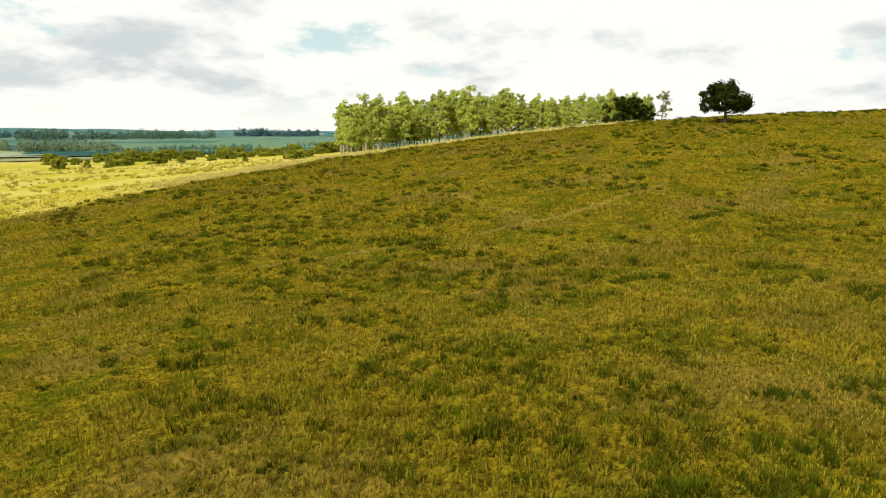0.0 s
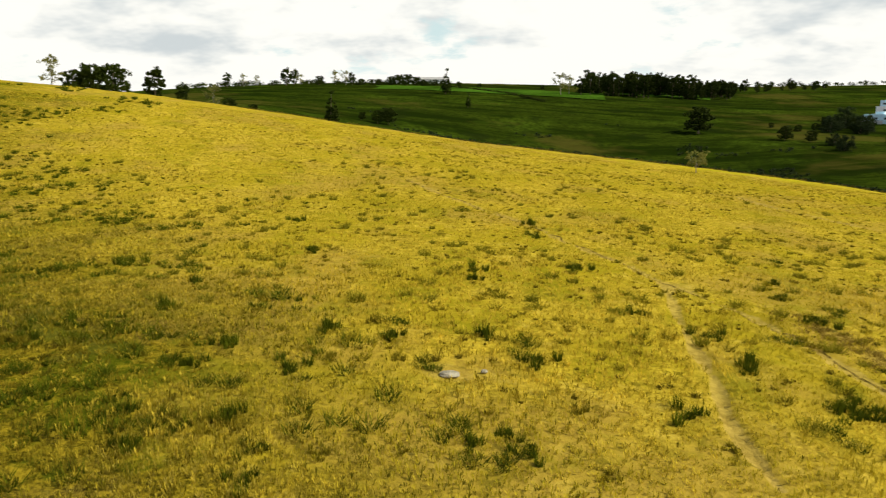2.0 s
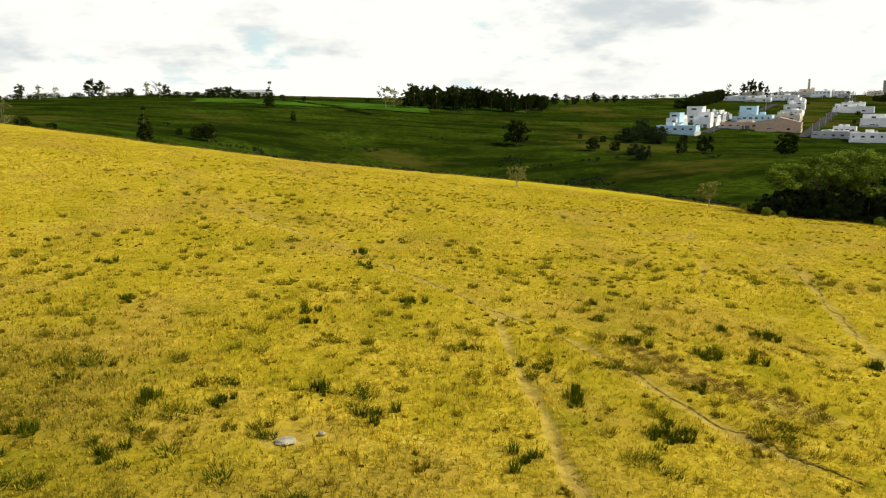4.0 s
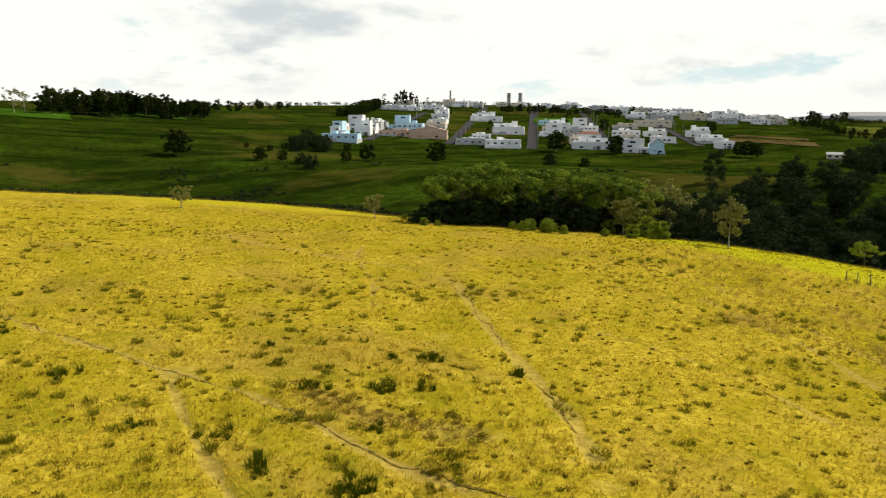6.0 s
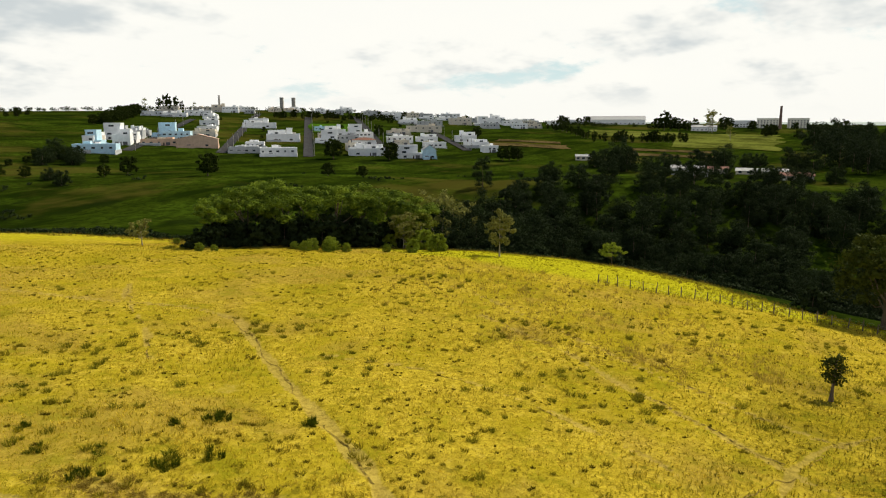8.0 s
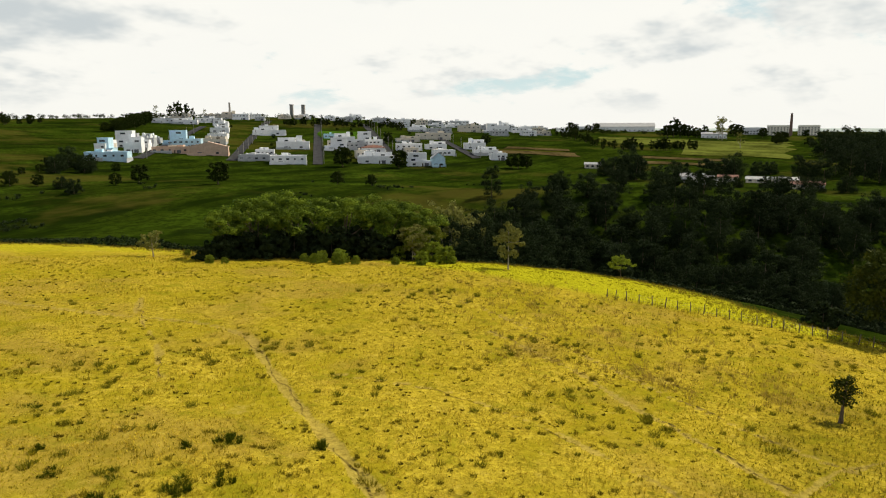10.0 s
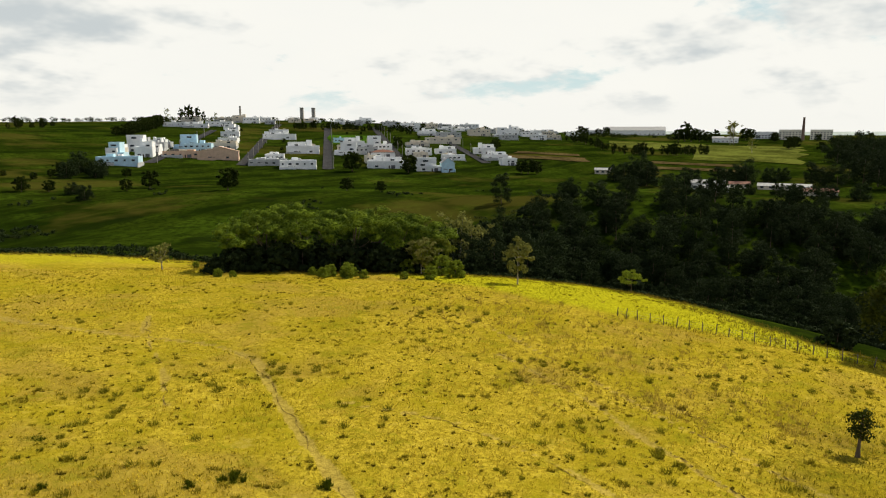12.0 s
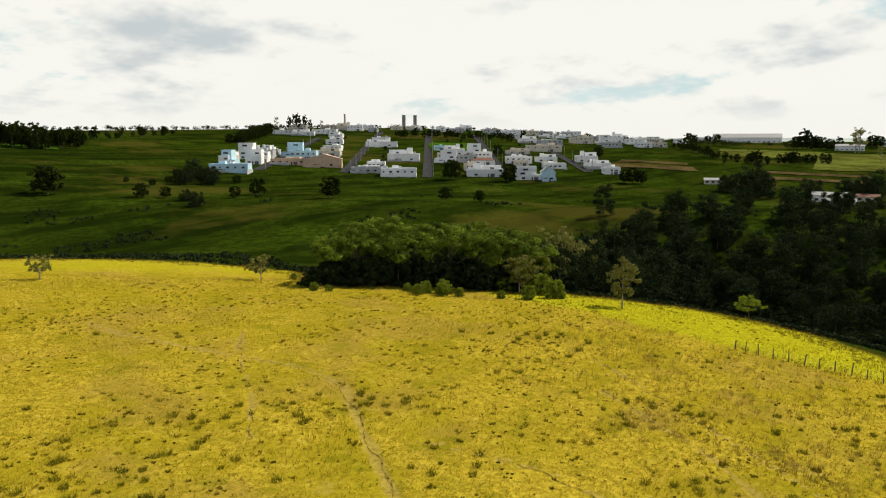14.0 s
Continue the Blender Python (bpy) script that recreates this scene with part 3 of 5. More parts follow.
# plantation on the far hillside
for k in range(64):
    u = (k + rnd.random()) / 64
    d = rnd.uniform(0, 45)
    x, y = 74 + u * 132 + d * 0.25, 606 + u * 10 + d
    again(TALL if rnd.random() < 0.8 else CONE, x, y, rnd.uniform(0, 6), (1.75 if u < 0.75 else 1.4) * rnd.uniform(0.85, 1.1), 0.6, "dark tall plantation tree on the hillside")
again(SPARSE, 58, 600, 1, 2.1, 0.4)
again(SPARSE, 66, 610, 3, 1.8, 0.4)
for k in range(18):
    again(rnd.choice((ROUND, TALL)), 205 + k * 9 + rnd.uniform(-4, 4), 690 + k * 6 + rnd.uniform(-12, 12), rnd.uniform(0, 6), rnd.uniform(0.6, 1.3), 0.5)

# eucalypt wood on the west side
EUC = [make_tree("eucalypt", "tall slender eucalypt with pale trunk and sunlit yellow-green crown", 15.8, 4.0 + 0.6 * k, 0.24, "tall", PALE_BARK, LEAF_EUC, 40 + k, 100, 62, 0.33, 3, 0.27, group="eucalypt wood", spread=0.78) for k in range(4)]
spots = []
for k in range(84):
    u = (k + rnd.random() * 0.8) / 84
    yaw, d = 118.6 - u * 24.5, 186 + 22 * u + rnd.uniform(0, 26)
    spots.append((*polar(yaw, d), (1.0 if u < 0.5 else 0.9 - 0.45 * (u - 0.5)) * rnd.uniform(0.84, 1.06)))
for k, (x, y, s) in enumerate(spots):
    stand(EUC[k], x, y, rnd.uniform(0, 6), s) if k < 4 else again(EUC[k % 4], x, y, rnd.uniform(0, 6), s)
for yaw, d, s in ((95.6, 205, 1.15), (96.6, 208, 1.2), (94.6, 212, 0.95)):
    again(ROUND, *polar(yaw, d), yaw, s, 0.4, "dark dense tree at the end of the eucalypt wood")
again(SPARSE, *polar(93.3, 214), 1, 1.2)

# the clump of umbrella trees at the pasture's edge
UMB = [make_tree("umbrella_tree", "dark green spreading flat-topped tree at the pasture edge", 14.0, 12.0 + k, 0.46, "umbrella", BARK, LEAF_CLUMP, 60 + k, 24, 480, 0.36, 8, 0.32, group="clump of trees at the pasture edge", spread=0.74, level=0.9) for k in range(3)]
CL = [(-36.2, 152, 0.72), (-37.9, 160, 0.92), (-38.6, 152, 0.86), (-40.6, 166, 1.06), (-41.9, 154, 0.95), (-43.9, 164, 1.02), (-45.4, 152, 0.93), (-47.6, 163, 1.04), (-49.2, 152, 0.92), (-50.4, 166, 1.02), (-51.4, 156, 0.84), (-37.6, 172, 0.95), (-46.4, 176, 1.0)]
for k, (yaw, d, s) in enumerate(CL):
    x, y = polar(yaw, d)
    stand(UMB[k], x, y, k * 1.3, s) if k < 3 else again(UMB[k % 3], x, y, k * 1.3, s)
# bushes added to fill the canopy's deep shade, which is in their near-black colour
UNDER = make_tree("understorey_bush", "near-black bush for the deep shade under the spreading trees", 4.2, 5.5, 0.02, "dome", BARK, LEAF_WOOD_SHADED, 70, 60, 44, 0.45, 0, 0.12)
stand(UNDER, *polar(-34.6, 147), 0, 0.8)
for k in range(22):
    again(UNDER, *polar(-35.4 - k * 0.75, 149 + rnd.uniform(0, 9)), k, rnd.uniform(1.1, 1.75), 0.2)
YOUNG = make_tree("bush", "sunlit yellow-green leafy bush at the pasture edge", 3.4, 3.6, 0.05, "dome", BARK, LEAF_LIME, 71, 60, 44, 0.4, 2, 0.1)
stand(YOUNG, *polar(-52.6, 146), 0, 1.25)
for x, y, w in ((91, 128, 0.55), (93, 126, 0.4), (95.1, 105, 0.5), (93.5, 100, 0.62), (96.5, 96.5, 0.72), (98.5, 94, 0.5), (102.9, 87.5, 0.45), (106.5, 84, 0.8), (113.5, 83, 1.05), (99, 99, 0.8), (88, 134, 0.4)):
    again(YOUNG, x, y, x, w, 0.1, "small sunlit yellow-green bush in the pasture fringe")
for yaw, d, s in ((-43.6, 139, 0.72), (-45.0, 139.5, 0.8), (-45.4, 138.5, 0.6), (-42.8, 140, 0.45), (-49.8, 148, 0.9), (-34.9, 141, 0.5), (-36.0, 140, 0.4)):
    again(YOUNG, *polar(yaw, d), yaw, s)
stand(make_tree("young_tree", "young open-crowned tree with forked trunk at the pasture edge", 7.6, 7.2, 0.38, "umbrella", PALE_BARK, LEAF_SAGE, 73, 60, 34, 0.42, 8, 0.16), *polar(-51.2, 147))
# lighter leaves for the clump's sunny end, the sunlight put into their colour
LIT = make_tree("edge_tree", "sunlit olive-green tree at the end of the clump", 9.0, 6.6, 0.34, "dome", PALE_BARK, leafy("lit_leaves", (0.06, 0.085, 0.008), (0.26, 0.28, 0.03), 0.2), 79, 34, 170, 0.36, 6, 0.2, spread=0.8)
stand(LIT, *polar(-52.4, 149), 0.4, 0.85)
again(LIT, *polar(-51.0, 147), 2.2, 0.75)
again(SPARSE, *polar(-54.2, 188), 1, 2.1, 0.4, "tall pale thin-crowned tree at the edge of the wood")
again(SPARSE, *polar(-55.4, 196), 3, 1.9, 0.4, "tall pale thin-crowned tree at the edge of the wood")
stand(make_tree("young_tree", "slim young tree with a narrow olive-green crown", 9.2, 5.4, 0.28, "tall", PALE_BARK, LEAF_SAGE, 74, 60, 36, 0.42, 7, 0.14), 116, 70)
stand(make_tree("young_tree", "small tree with flat layered light-green crown", 5.0, 5.6, 0.45, "umbrella", BARK, LEAF_LIME, 75, 40, 30, 0.42, 7, 0.12), 137, 55.5)
SAP = make_tree("sapling", "nearly bare sapling with a few leaves in dry grass", 4.8, 4.6, 0.42, "sparse", PALE_BARK, LEAF_SAGE, 76, 44, 16, 0.4, 12, 0.14)
stand(SAP, 80, 134, 0, 1.1)
again(SAP, 42.5, 149, 2.1, 0.95)
stand(make_tree("dead_tree", "stunted leaning tree with few leaves on the dry slope", 4.4, 1.9, 0.40, "tall", BARK, LEAF_OLIVE, 77, 34, 26, 0.26, 9, 0.22, lean=0.9, spread=1.7), 71, 7)
stand(make_tree("spreading_tree", "large dark olive tree below the pasture fence", 14.0, 13.0, 0.30, "dome", BARK, LEAF_OLIVE, 78, 110, 60, 0.5, 8, 0.4), 121, 6)
again(UNDER, 123, 16, 1, 0.95, label="grey-green bush beside the pasture fence")
again(UNDER, 127, 1, 1, 0.8, label="dark bush beside the pasture fence")

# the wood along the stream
WOOD = [make_tree("valley_tree", "dark green tree of the streamside wood", h, w, lo, sh, BARK, LEAF_WOOD_SHADED, 80 + k, 64, 100, 0.55, 2, 0.3, group="streamside wood", spread=0.85)
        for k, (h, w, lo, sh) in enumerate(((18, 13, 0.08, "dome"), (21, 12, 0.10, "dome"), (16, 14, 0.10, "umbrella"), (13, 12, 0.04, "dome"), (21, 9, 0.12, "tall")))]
count = 0
for k in range(250):
    yaw, d = -53.5 - 44 * rnd.random(), 178 + 150 * rnd.random() ** 1.15
    if yaw > -57 and d > 260:
        d = rnd.uniform(185, 255)
    tall = 0.50 + 0.28 * min(1, (d - 178) / 70)
    x, y = polar(yaw, d)
    s = tall * rnd.uniform(0.75, 1.1)
    stand(WOOD[count], x, y, k, s) if count < 5 else again(WOOD[count % 5], x, y, k, s, 0.4)
    count += 1
for yaw, d, q, k in ((-53.4, 200, 0.80, 1), (-54.6, 188, 0.74, 0), (-55.8, 202, 0.86, 1), (-57.0, 190, 0.80, 0), (-58.4, 205, 0.86, 4), (-59.6, 194, 0.84, 0), (-61.5, 206, 0.86, 1), (-56.4, 212, 0.84, 4)):
    again(WOOD[k], *polar(yaw, d), d, q, 0.4, "tall dark tree at the near edge of the streamside wood")
for k in range(60):
    again(UNDER, *polar(-53 - 42 * rnd.random(), 170 + rnd.uniform(0, 20)), k, rnd.uniform(0.6, 1.3), 0.3, "dark bush at the edge of the streamside wood")
for x, y, s, k in ((438, 108, 0.55, 3), (446, 94, 0.6, 3), (428, 82, 0.65, 3), (436, 66, 0.7, 3), (432, 122, 0.5, 3), (442, 52, 0.8, 3), (460, 183, 1.24, 0), (448, 174, 1.31, 3), (467, 198, 1.07, 3), (470, 206, 0.89, 3), (444, 148, 0.79, 0), (465, 150, 0.97, 3), (515, 143, 0.73, 3), (486, 122, 1.03, 0), (490, 128, 1.13, 3),
                   (524, 117, 0.80, 3), (537, 111, 0.75, 3), (519, 90, 0.77, 1), (519, 84, 0.97, 3), (517, 74, 0.98, 0), (564, 74, 1.09, 1)):
    again(WOOD[k], x, y, x, s, 0.4, "dark tree among the farm houses")
for x, y, s, k in ((547, 63, 1.38, 0), (531, 53, 1.18, 1), (515, 43, 1.43, 0), (733, 106, 2.0, 3), (782, 99, 1.55, 0), (756, 82, 1.88, 3), (768, 69, 2.0, 3), (560, 40, 1.3, 3), (580, 56, 1.2, 0), (545, 30, 1.3, 0), (600, 30, 1.4, 3),
                   (640, 60, 1.4, 0), (680, 50, 1.5, 3)):
    again(WOOD[k], x, y, x, s, 0.4, "large dark tree of the wood behind the farm")
# young trees planted in rows on the far slope
for x, y, s in ((840, 428, 1.10), (818, 410, 1.20), (811, 401, 1.32), (791, 385, 1.15), (762, 364, 0.98), (735, 345, 1.18), (712, 328, 0.97), (709, 320, 0.79), (691, 305, 0.94), (670, 284, 0.96), (688, 280, 0.92), (692, 278, 1.09),
                (681, 268, 1.28), (688, 263, 0.81), (698, 256, 0.98), (704, 252, 1.09), (708, 249, 1.20), (713, 246, 1.21), (724, 238, 1.00), (728, 235, 0.95), (737, 230, 1.07), (741, 227, 1.02)):
    again(TALL, x, y, x, s, 0.3, "small dark tree in a row on the far slope")
    again(TALL, x + rnd.uniform(-14, 14), y + rnd.uniform(-9, 9), y, s * rnd.uniform(0.55, 0.85), 0.3, "small dark tree in a row on the far slope")
again(SPARSE, 825, 203, 1, 1.97, 0.3, "tall thin tree alone on the far slope")
for x, y, s, kind in ((937, 189, 2.1, ROUND), (967, 188, 1.9, ROUND), (1115, 284, 2.3, ROUND), (1134, 282, 2.1, ROUND), (1086, 238, 1.8, ROUND), (1119, 189, 1.4, ROUND), (1020, 352, 2.3, ROUND), (1024, 344, 2.7, TALL), (1028, 336, 2.6, ROUND),
                      (1034, 326, 2.3, ROUND), (1040, 316, 1.9, ROUND), (1050, 308, 1.7, TALL), (1000, 270, 3.6, SPARSE), (1004, 276, 3.2, SPARSE), (1100, 500, 1.8, ROUND), (1090, 508, 1.5, ROUND), (1130, 560, 1.8, ROUND), (1135, 552, 1.5, ROUND)):
    again(kind, x, y, x, s, 0.5, "dark tree on the distant skyline")
for k in range(26):
    again(rnd.choice((ROUND, TALL, ROUND)), *polar(rnd.choice((-82.5, -84, -86, -88, -90)) + rnd.gauss(0, 0.8), rnd.uniform(860, 1060)), k, rnd.uniform(1.4, 2.6), 0.5, "dark tree on the distant skyline")

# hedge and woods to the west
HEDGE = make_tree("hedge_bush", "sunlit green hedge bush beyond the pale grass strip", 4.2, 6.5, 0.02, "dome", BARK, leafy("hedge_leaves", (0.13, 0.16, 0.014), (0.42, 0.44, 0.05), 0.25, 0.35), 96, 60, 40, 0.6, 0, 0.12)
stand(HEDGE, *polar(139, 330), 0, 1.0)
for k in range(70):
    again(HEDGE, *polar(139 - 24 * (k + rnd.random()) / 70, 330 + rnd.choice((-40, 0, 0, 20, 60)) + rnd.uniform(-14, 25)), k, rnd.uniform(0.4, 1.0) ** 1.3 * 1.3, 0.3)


# ---- distance ----
def ridge(name, yaw0, yaw1, dist, high, seed, mat, label):
    """A range of far hills with thickness, standing behind all the rest."""
    rng = np.random.default_rng(seed)
    n = 90
    yaw = np.radians(np.linspace(yaw0, yaw1, n))
    k = np.linspace(0, 1, n)
    h = high * (0.7 + 0.3 * value_noise(k * 9 + seed, k * 0 + 2, seed) + 0.08 * value_noise(k * 45, k * 0 + 1, seed))
    rows = []
    for off, f in ((-260, 0.0), (-120, 0.7), (0, 1.0), (140, 0.6), (300, 0.0)):
        rows.append(np.stack([-np.sin(yaw) * (dist + off), np.cos(yaw) * (dist + off), -4 + (h + 4) * f], 1))
    verts = np.concatenate(rows)
    i, j = np.meshgrid(np.arange(4), np.arange(n - 1), indexing="ij")
    faces = np.stack([i * n + j, i * n + j + 1, (i + 1) * n + j + 1, (i + 1) * n + j], -1).reshape(-1, 4)
    return tagged(new(name, np_mesh(name, verts, faces, mat)), label, "hills", kind="structure")


ridge("backdrop", 165, 95, 4000, 24, 3, RIDGE_FAR, "far-off range of hills in bluish haze-tinted colour")
ridge("backdrop", 30, -120, 4200, 26, 5, RIDGE_EAST, "far-off range of hills in pale haze-tinted colour")


def far_slope(x, y):
    """Height of the broad farmed slope that closes the view to the west."""
    d, yaw = np.hypot(x, y), np.degrees(np.arctan2(-x, y))
    up = np.interp(d, [900, 1200, 1700, 2300, 2800], [-3.0, -0.55, -0.30, -0.03, 0.04])
    z = 18.6 + d * np.tan(np.radians(up)) + (value_noise(yaw / 5 + 50, d / 420, 71) - 0.5) * 0.011 * d
    return np.maximum(z, land(x, y) + 0.9)


def slope_material():
    m, n = material("haze_tinted_slope")
    pos = n.add("ShaderNodeNewGeometry").outputs["Position"]
    bent = n.add("ShaderNodeVectorMath", {0: pos, 1: n.add("ShaderNodeTexNoise", {"Vector": pos, "Scale": 0.004}).outputs["Color"]}, operation="MULTIPLY_ADD")
    n.put(bent.inputs[1], (1.0, 1.0, 0.0))
    warp = n.add("ShaderNodeVectorMath", {0: n.add("ShaderNodeTexNoise", {"Vector": pos, "Scale": 0.004}).outputs["Color"], 1: (160.0, 160.0, 0.0)}, operation="MULTIPLY").outputs[0]
    n.put(bent.inputs[2], warp)
    cell = n.add("ShaderNodeSeparateColor", {0: n.add("ShaderNodeTexVoronoi", {"Vector": bent.outputs[0], "Scale": 0.0075}).outputs["Color"]}).outputs
    # field colours tinted blue-green for haze
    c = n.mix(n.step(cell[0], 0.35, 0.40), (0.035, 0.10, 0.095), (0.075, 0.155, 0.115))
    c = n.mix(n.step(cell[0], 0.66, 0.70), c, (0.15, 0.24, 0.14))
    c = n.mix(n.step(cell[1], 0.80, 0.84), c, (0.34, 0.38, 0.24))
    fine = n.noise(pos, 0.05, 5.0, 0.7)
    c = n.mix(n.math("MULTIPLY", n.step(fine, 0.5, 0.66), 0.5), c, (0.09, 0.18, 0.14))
    # haze painted over the fields, bluer with distance
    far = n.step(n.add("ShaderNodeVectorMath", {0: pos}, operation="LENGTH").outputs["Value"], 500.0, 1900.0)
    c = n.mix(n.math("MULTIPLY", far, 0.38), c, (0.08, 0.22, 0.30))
    finish(n, c, 1.0, spec=0.0)
    return m


def make_far_slope():
    yaw, d = np.meshgrid(np.radians(np.linspace(160, 101, 110)), np.geomspace(520, 2800, 70), indexing="ij")
    x, y = (-np.sin(yaw) * d).ravel(), (np.cos(yaw) * d).ravel()
    i, j = np.meshgrid(np.arange(109), np.arange(69), indexing="ij")
    faces = np.stack([i * 70 + j, i * 70 + j + 1, (i + 1) * 70 + j + 1, (i + 1) * 70 + j], -1).reshape(-1, 4)[:, ::-1]
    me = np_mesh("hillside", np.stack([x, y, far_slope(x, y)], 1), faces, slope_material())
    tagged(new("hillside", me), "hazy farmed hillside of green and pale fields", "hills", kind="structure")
    r = np.random.default_rng(97)
    # far leaf colours with haze mixed in
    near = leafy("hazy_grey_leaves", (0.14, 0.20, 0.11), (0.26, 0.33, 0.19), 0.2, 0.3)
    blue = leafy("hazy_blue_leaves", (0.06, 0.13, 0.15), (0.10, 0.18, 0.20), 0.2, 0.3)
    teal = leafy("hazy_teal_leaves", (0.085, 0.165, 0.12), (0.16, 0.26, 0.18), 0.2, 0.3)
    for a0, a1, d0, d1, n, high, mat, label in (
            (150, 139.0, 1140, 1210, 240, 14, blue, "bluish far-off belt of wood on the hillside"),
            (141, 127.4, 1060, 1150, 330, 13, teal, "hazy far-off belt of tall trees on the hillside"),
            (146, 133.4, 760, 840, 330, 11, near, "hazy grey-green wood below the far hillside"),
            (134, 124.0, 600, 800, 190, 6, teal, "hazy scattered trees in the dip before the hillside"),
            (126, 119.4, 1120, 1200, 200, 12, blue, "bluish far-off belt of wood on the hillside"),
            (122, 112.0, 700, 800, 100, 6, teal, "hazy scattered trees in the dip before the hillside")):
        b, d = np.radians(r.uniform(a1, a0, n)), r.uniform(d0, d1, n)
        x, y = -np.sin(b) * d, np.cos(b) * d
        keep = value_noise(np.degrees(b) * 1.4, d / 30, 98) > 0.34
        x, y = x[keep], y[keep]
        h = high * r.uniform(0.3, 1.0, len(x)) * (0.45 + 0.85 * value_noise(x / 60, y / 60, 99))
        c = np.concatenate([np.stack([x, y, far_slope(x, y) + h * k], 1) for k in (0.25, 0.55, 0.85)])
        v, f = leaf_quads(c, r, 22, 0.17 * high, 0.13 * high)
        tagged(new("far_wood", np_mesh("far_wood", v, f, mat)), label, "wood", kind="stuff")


make_far_slope()


def field(label, yaw0, yaw1, d0, d1, mat):
    """A worked field that lies on the land."""
    n, m = 30, 14
    yaw, d = np.meshgrid(np.radians(np.linspace(yaw0, yaw1, n)), np.linspace(d0, d1, m), indexing="ij")
    x, y = (-np.sin(yaw) * d).ravel(), (np.cos(yaw) * d).ravel()
    x, y = x + (value_noise(x / 40, y / 40, 51) - 0.5) * 16, y + (value_noise(x / 40, y / 40, 52) - 0.5) * 16
    i, j = np.meshgrid(np.arange(n - 1), np.arange(m - 1), indexing="ij")
    faces = np.stack([i * m + j, i * m + j + 1, (i + 1) * m + j + 1, (i + 1) * m + j], -1).reshape(-1, 4)[:, ::-1]
    verts = np.stack([x, y, land(x, y) + 0.55], 1)
    return tagged(new("field", np_mesh("field", verts, faces, mat)), label, "field", kind="structure")


CROP = plain("green_crop", (0.045, 0.105, 0.008), 1.0, 0.25, 0.03, spec=0.0)
STUBBLE = plain("pale_stubble", (0.30, 0.31, 0.15), 1.0, 0.2, 0.02, spec=0.0)
TILLED = plain("tilled_earth", (0.10, 0.075, 0.03), 1.0, 0.3, 0.03, spec=0.0)
ROUGH_FIELD = plain("rough_field", (0.11, 0.125, 0.022), 1.0, 0.3, 0.02, spec=0.0)
field("bright green crop field on the hill top", 9, -9, 575, 640, CROP)
field("bright green crop field on the hill top", -10, -17, 640, 720, CROP)
field("pale stubble field beyond the hedge", 143, 134, 380, 470, STUBBLE)
field("olive grass field on the far slope", -66, -73, 830, 1010, ROUGH_FIELD)
field("olive grass field on the far slope", -72, -79.5, 700, 1000, ROUGH_FIELD)
field("brown tilled strip on the far slope", -58, -64.5, 640, 672, TILLED)
field("brown tilled strip on the far slope", -58, -63.5, 690, 712, TILLED)
field("brown tilled strip on the far slope", -68.5, -76, 590, 612, TILLED)
field("brown tilled strip on the far slope", -69, -75.5, 640, 664, TILLED)

field("bright green field inside the town", -43.9, -47.7, 735, 850, plain("bright_crop", (0.045, 0.10, 0.008), 1.0, 0.25, 0.03, spec=0.0))

# ---- the town ----
TU, TV = np.array([0.69, 0.724]), np.array([0.724, -0.69])
TURN = math.atan2(TU[1], TU[0]) - math.pi / 2


def in_town(u, v):
    p = TU * u + TV * v
    return float(p[0]), float(p[1])


def street(v, u0, u1, bend, label):
    """A strip of asphalt that follows the slope, with raised kerbs."""
    n = 60
    u = np.linspace(u0, u1, n)
    c = v + bend * np.linspace(0, 1, n) ** 2
    rows = [TU[None] * u[:, None] + TV[None] * (c + o)[:, None] for o in (-3.9, -3.6, 3.6, 3.9)]
    verts = np.concatenate([np.stack([r[:, 0], r[:, 1], land(r[:, 0], r[:, 1]) + 0.35 + (0.15 if k in (0, 3) else 0.0)], 1) for k, r in enumerate(rows)])
    i, j = np.meshgrid(np.arange(3), np.arange(n - 1), indexing="ij")
    faces = np.stack([i * n + j, (i + 1) * n + j, (i + 1) * n + j + 1, i * n + j + 1], -1).reshape(-1, 4)
    return tagged(new("road", np_mesh("road", verts, faces, ASPHALT)), label, "street", kind="structure")


STREETS = [(-130, 548, 860), (-66, 560, 1010), (-1, 548, 960), (62, 560, 1010), (132, 590, 1000)]
for v, u0, u1 in STREETS:
    street(v, u0, u1, 0.0, "grey asphalt street climbing the hill between houses")


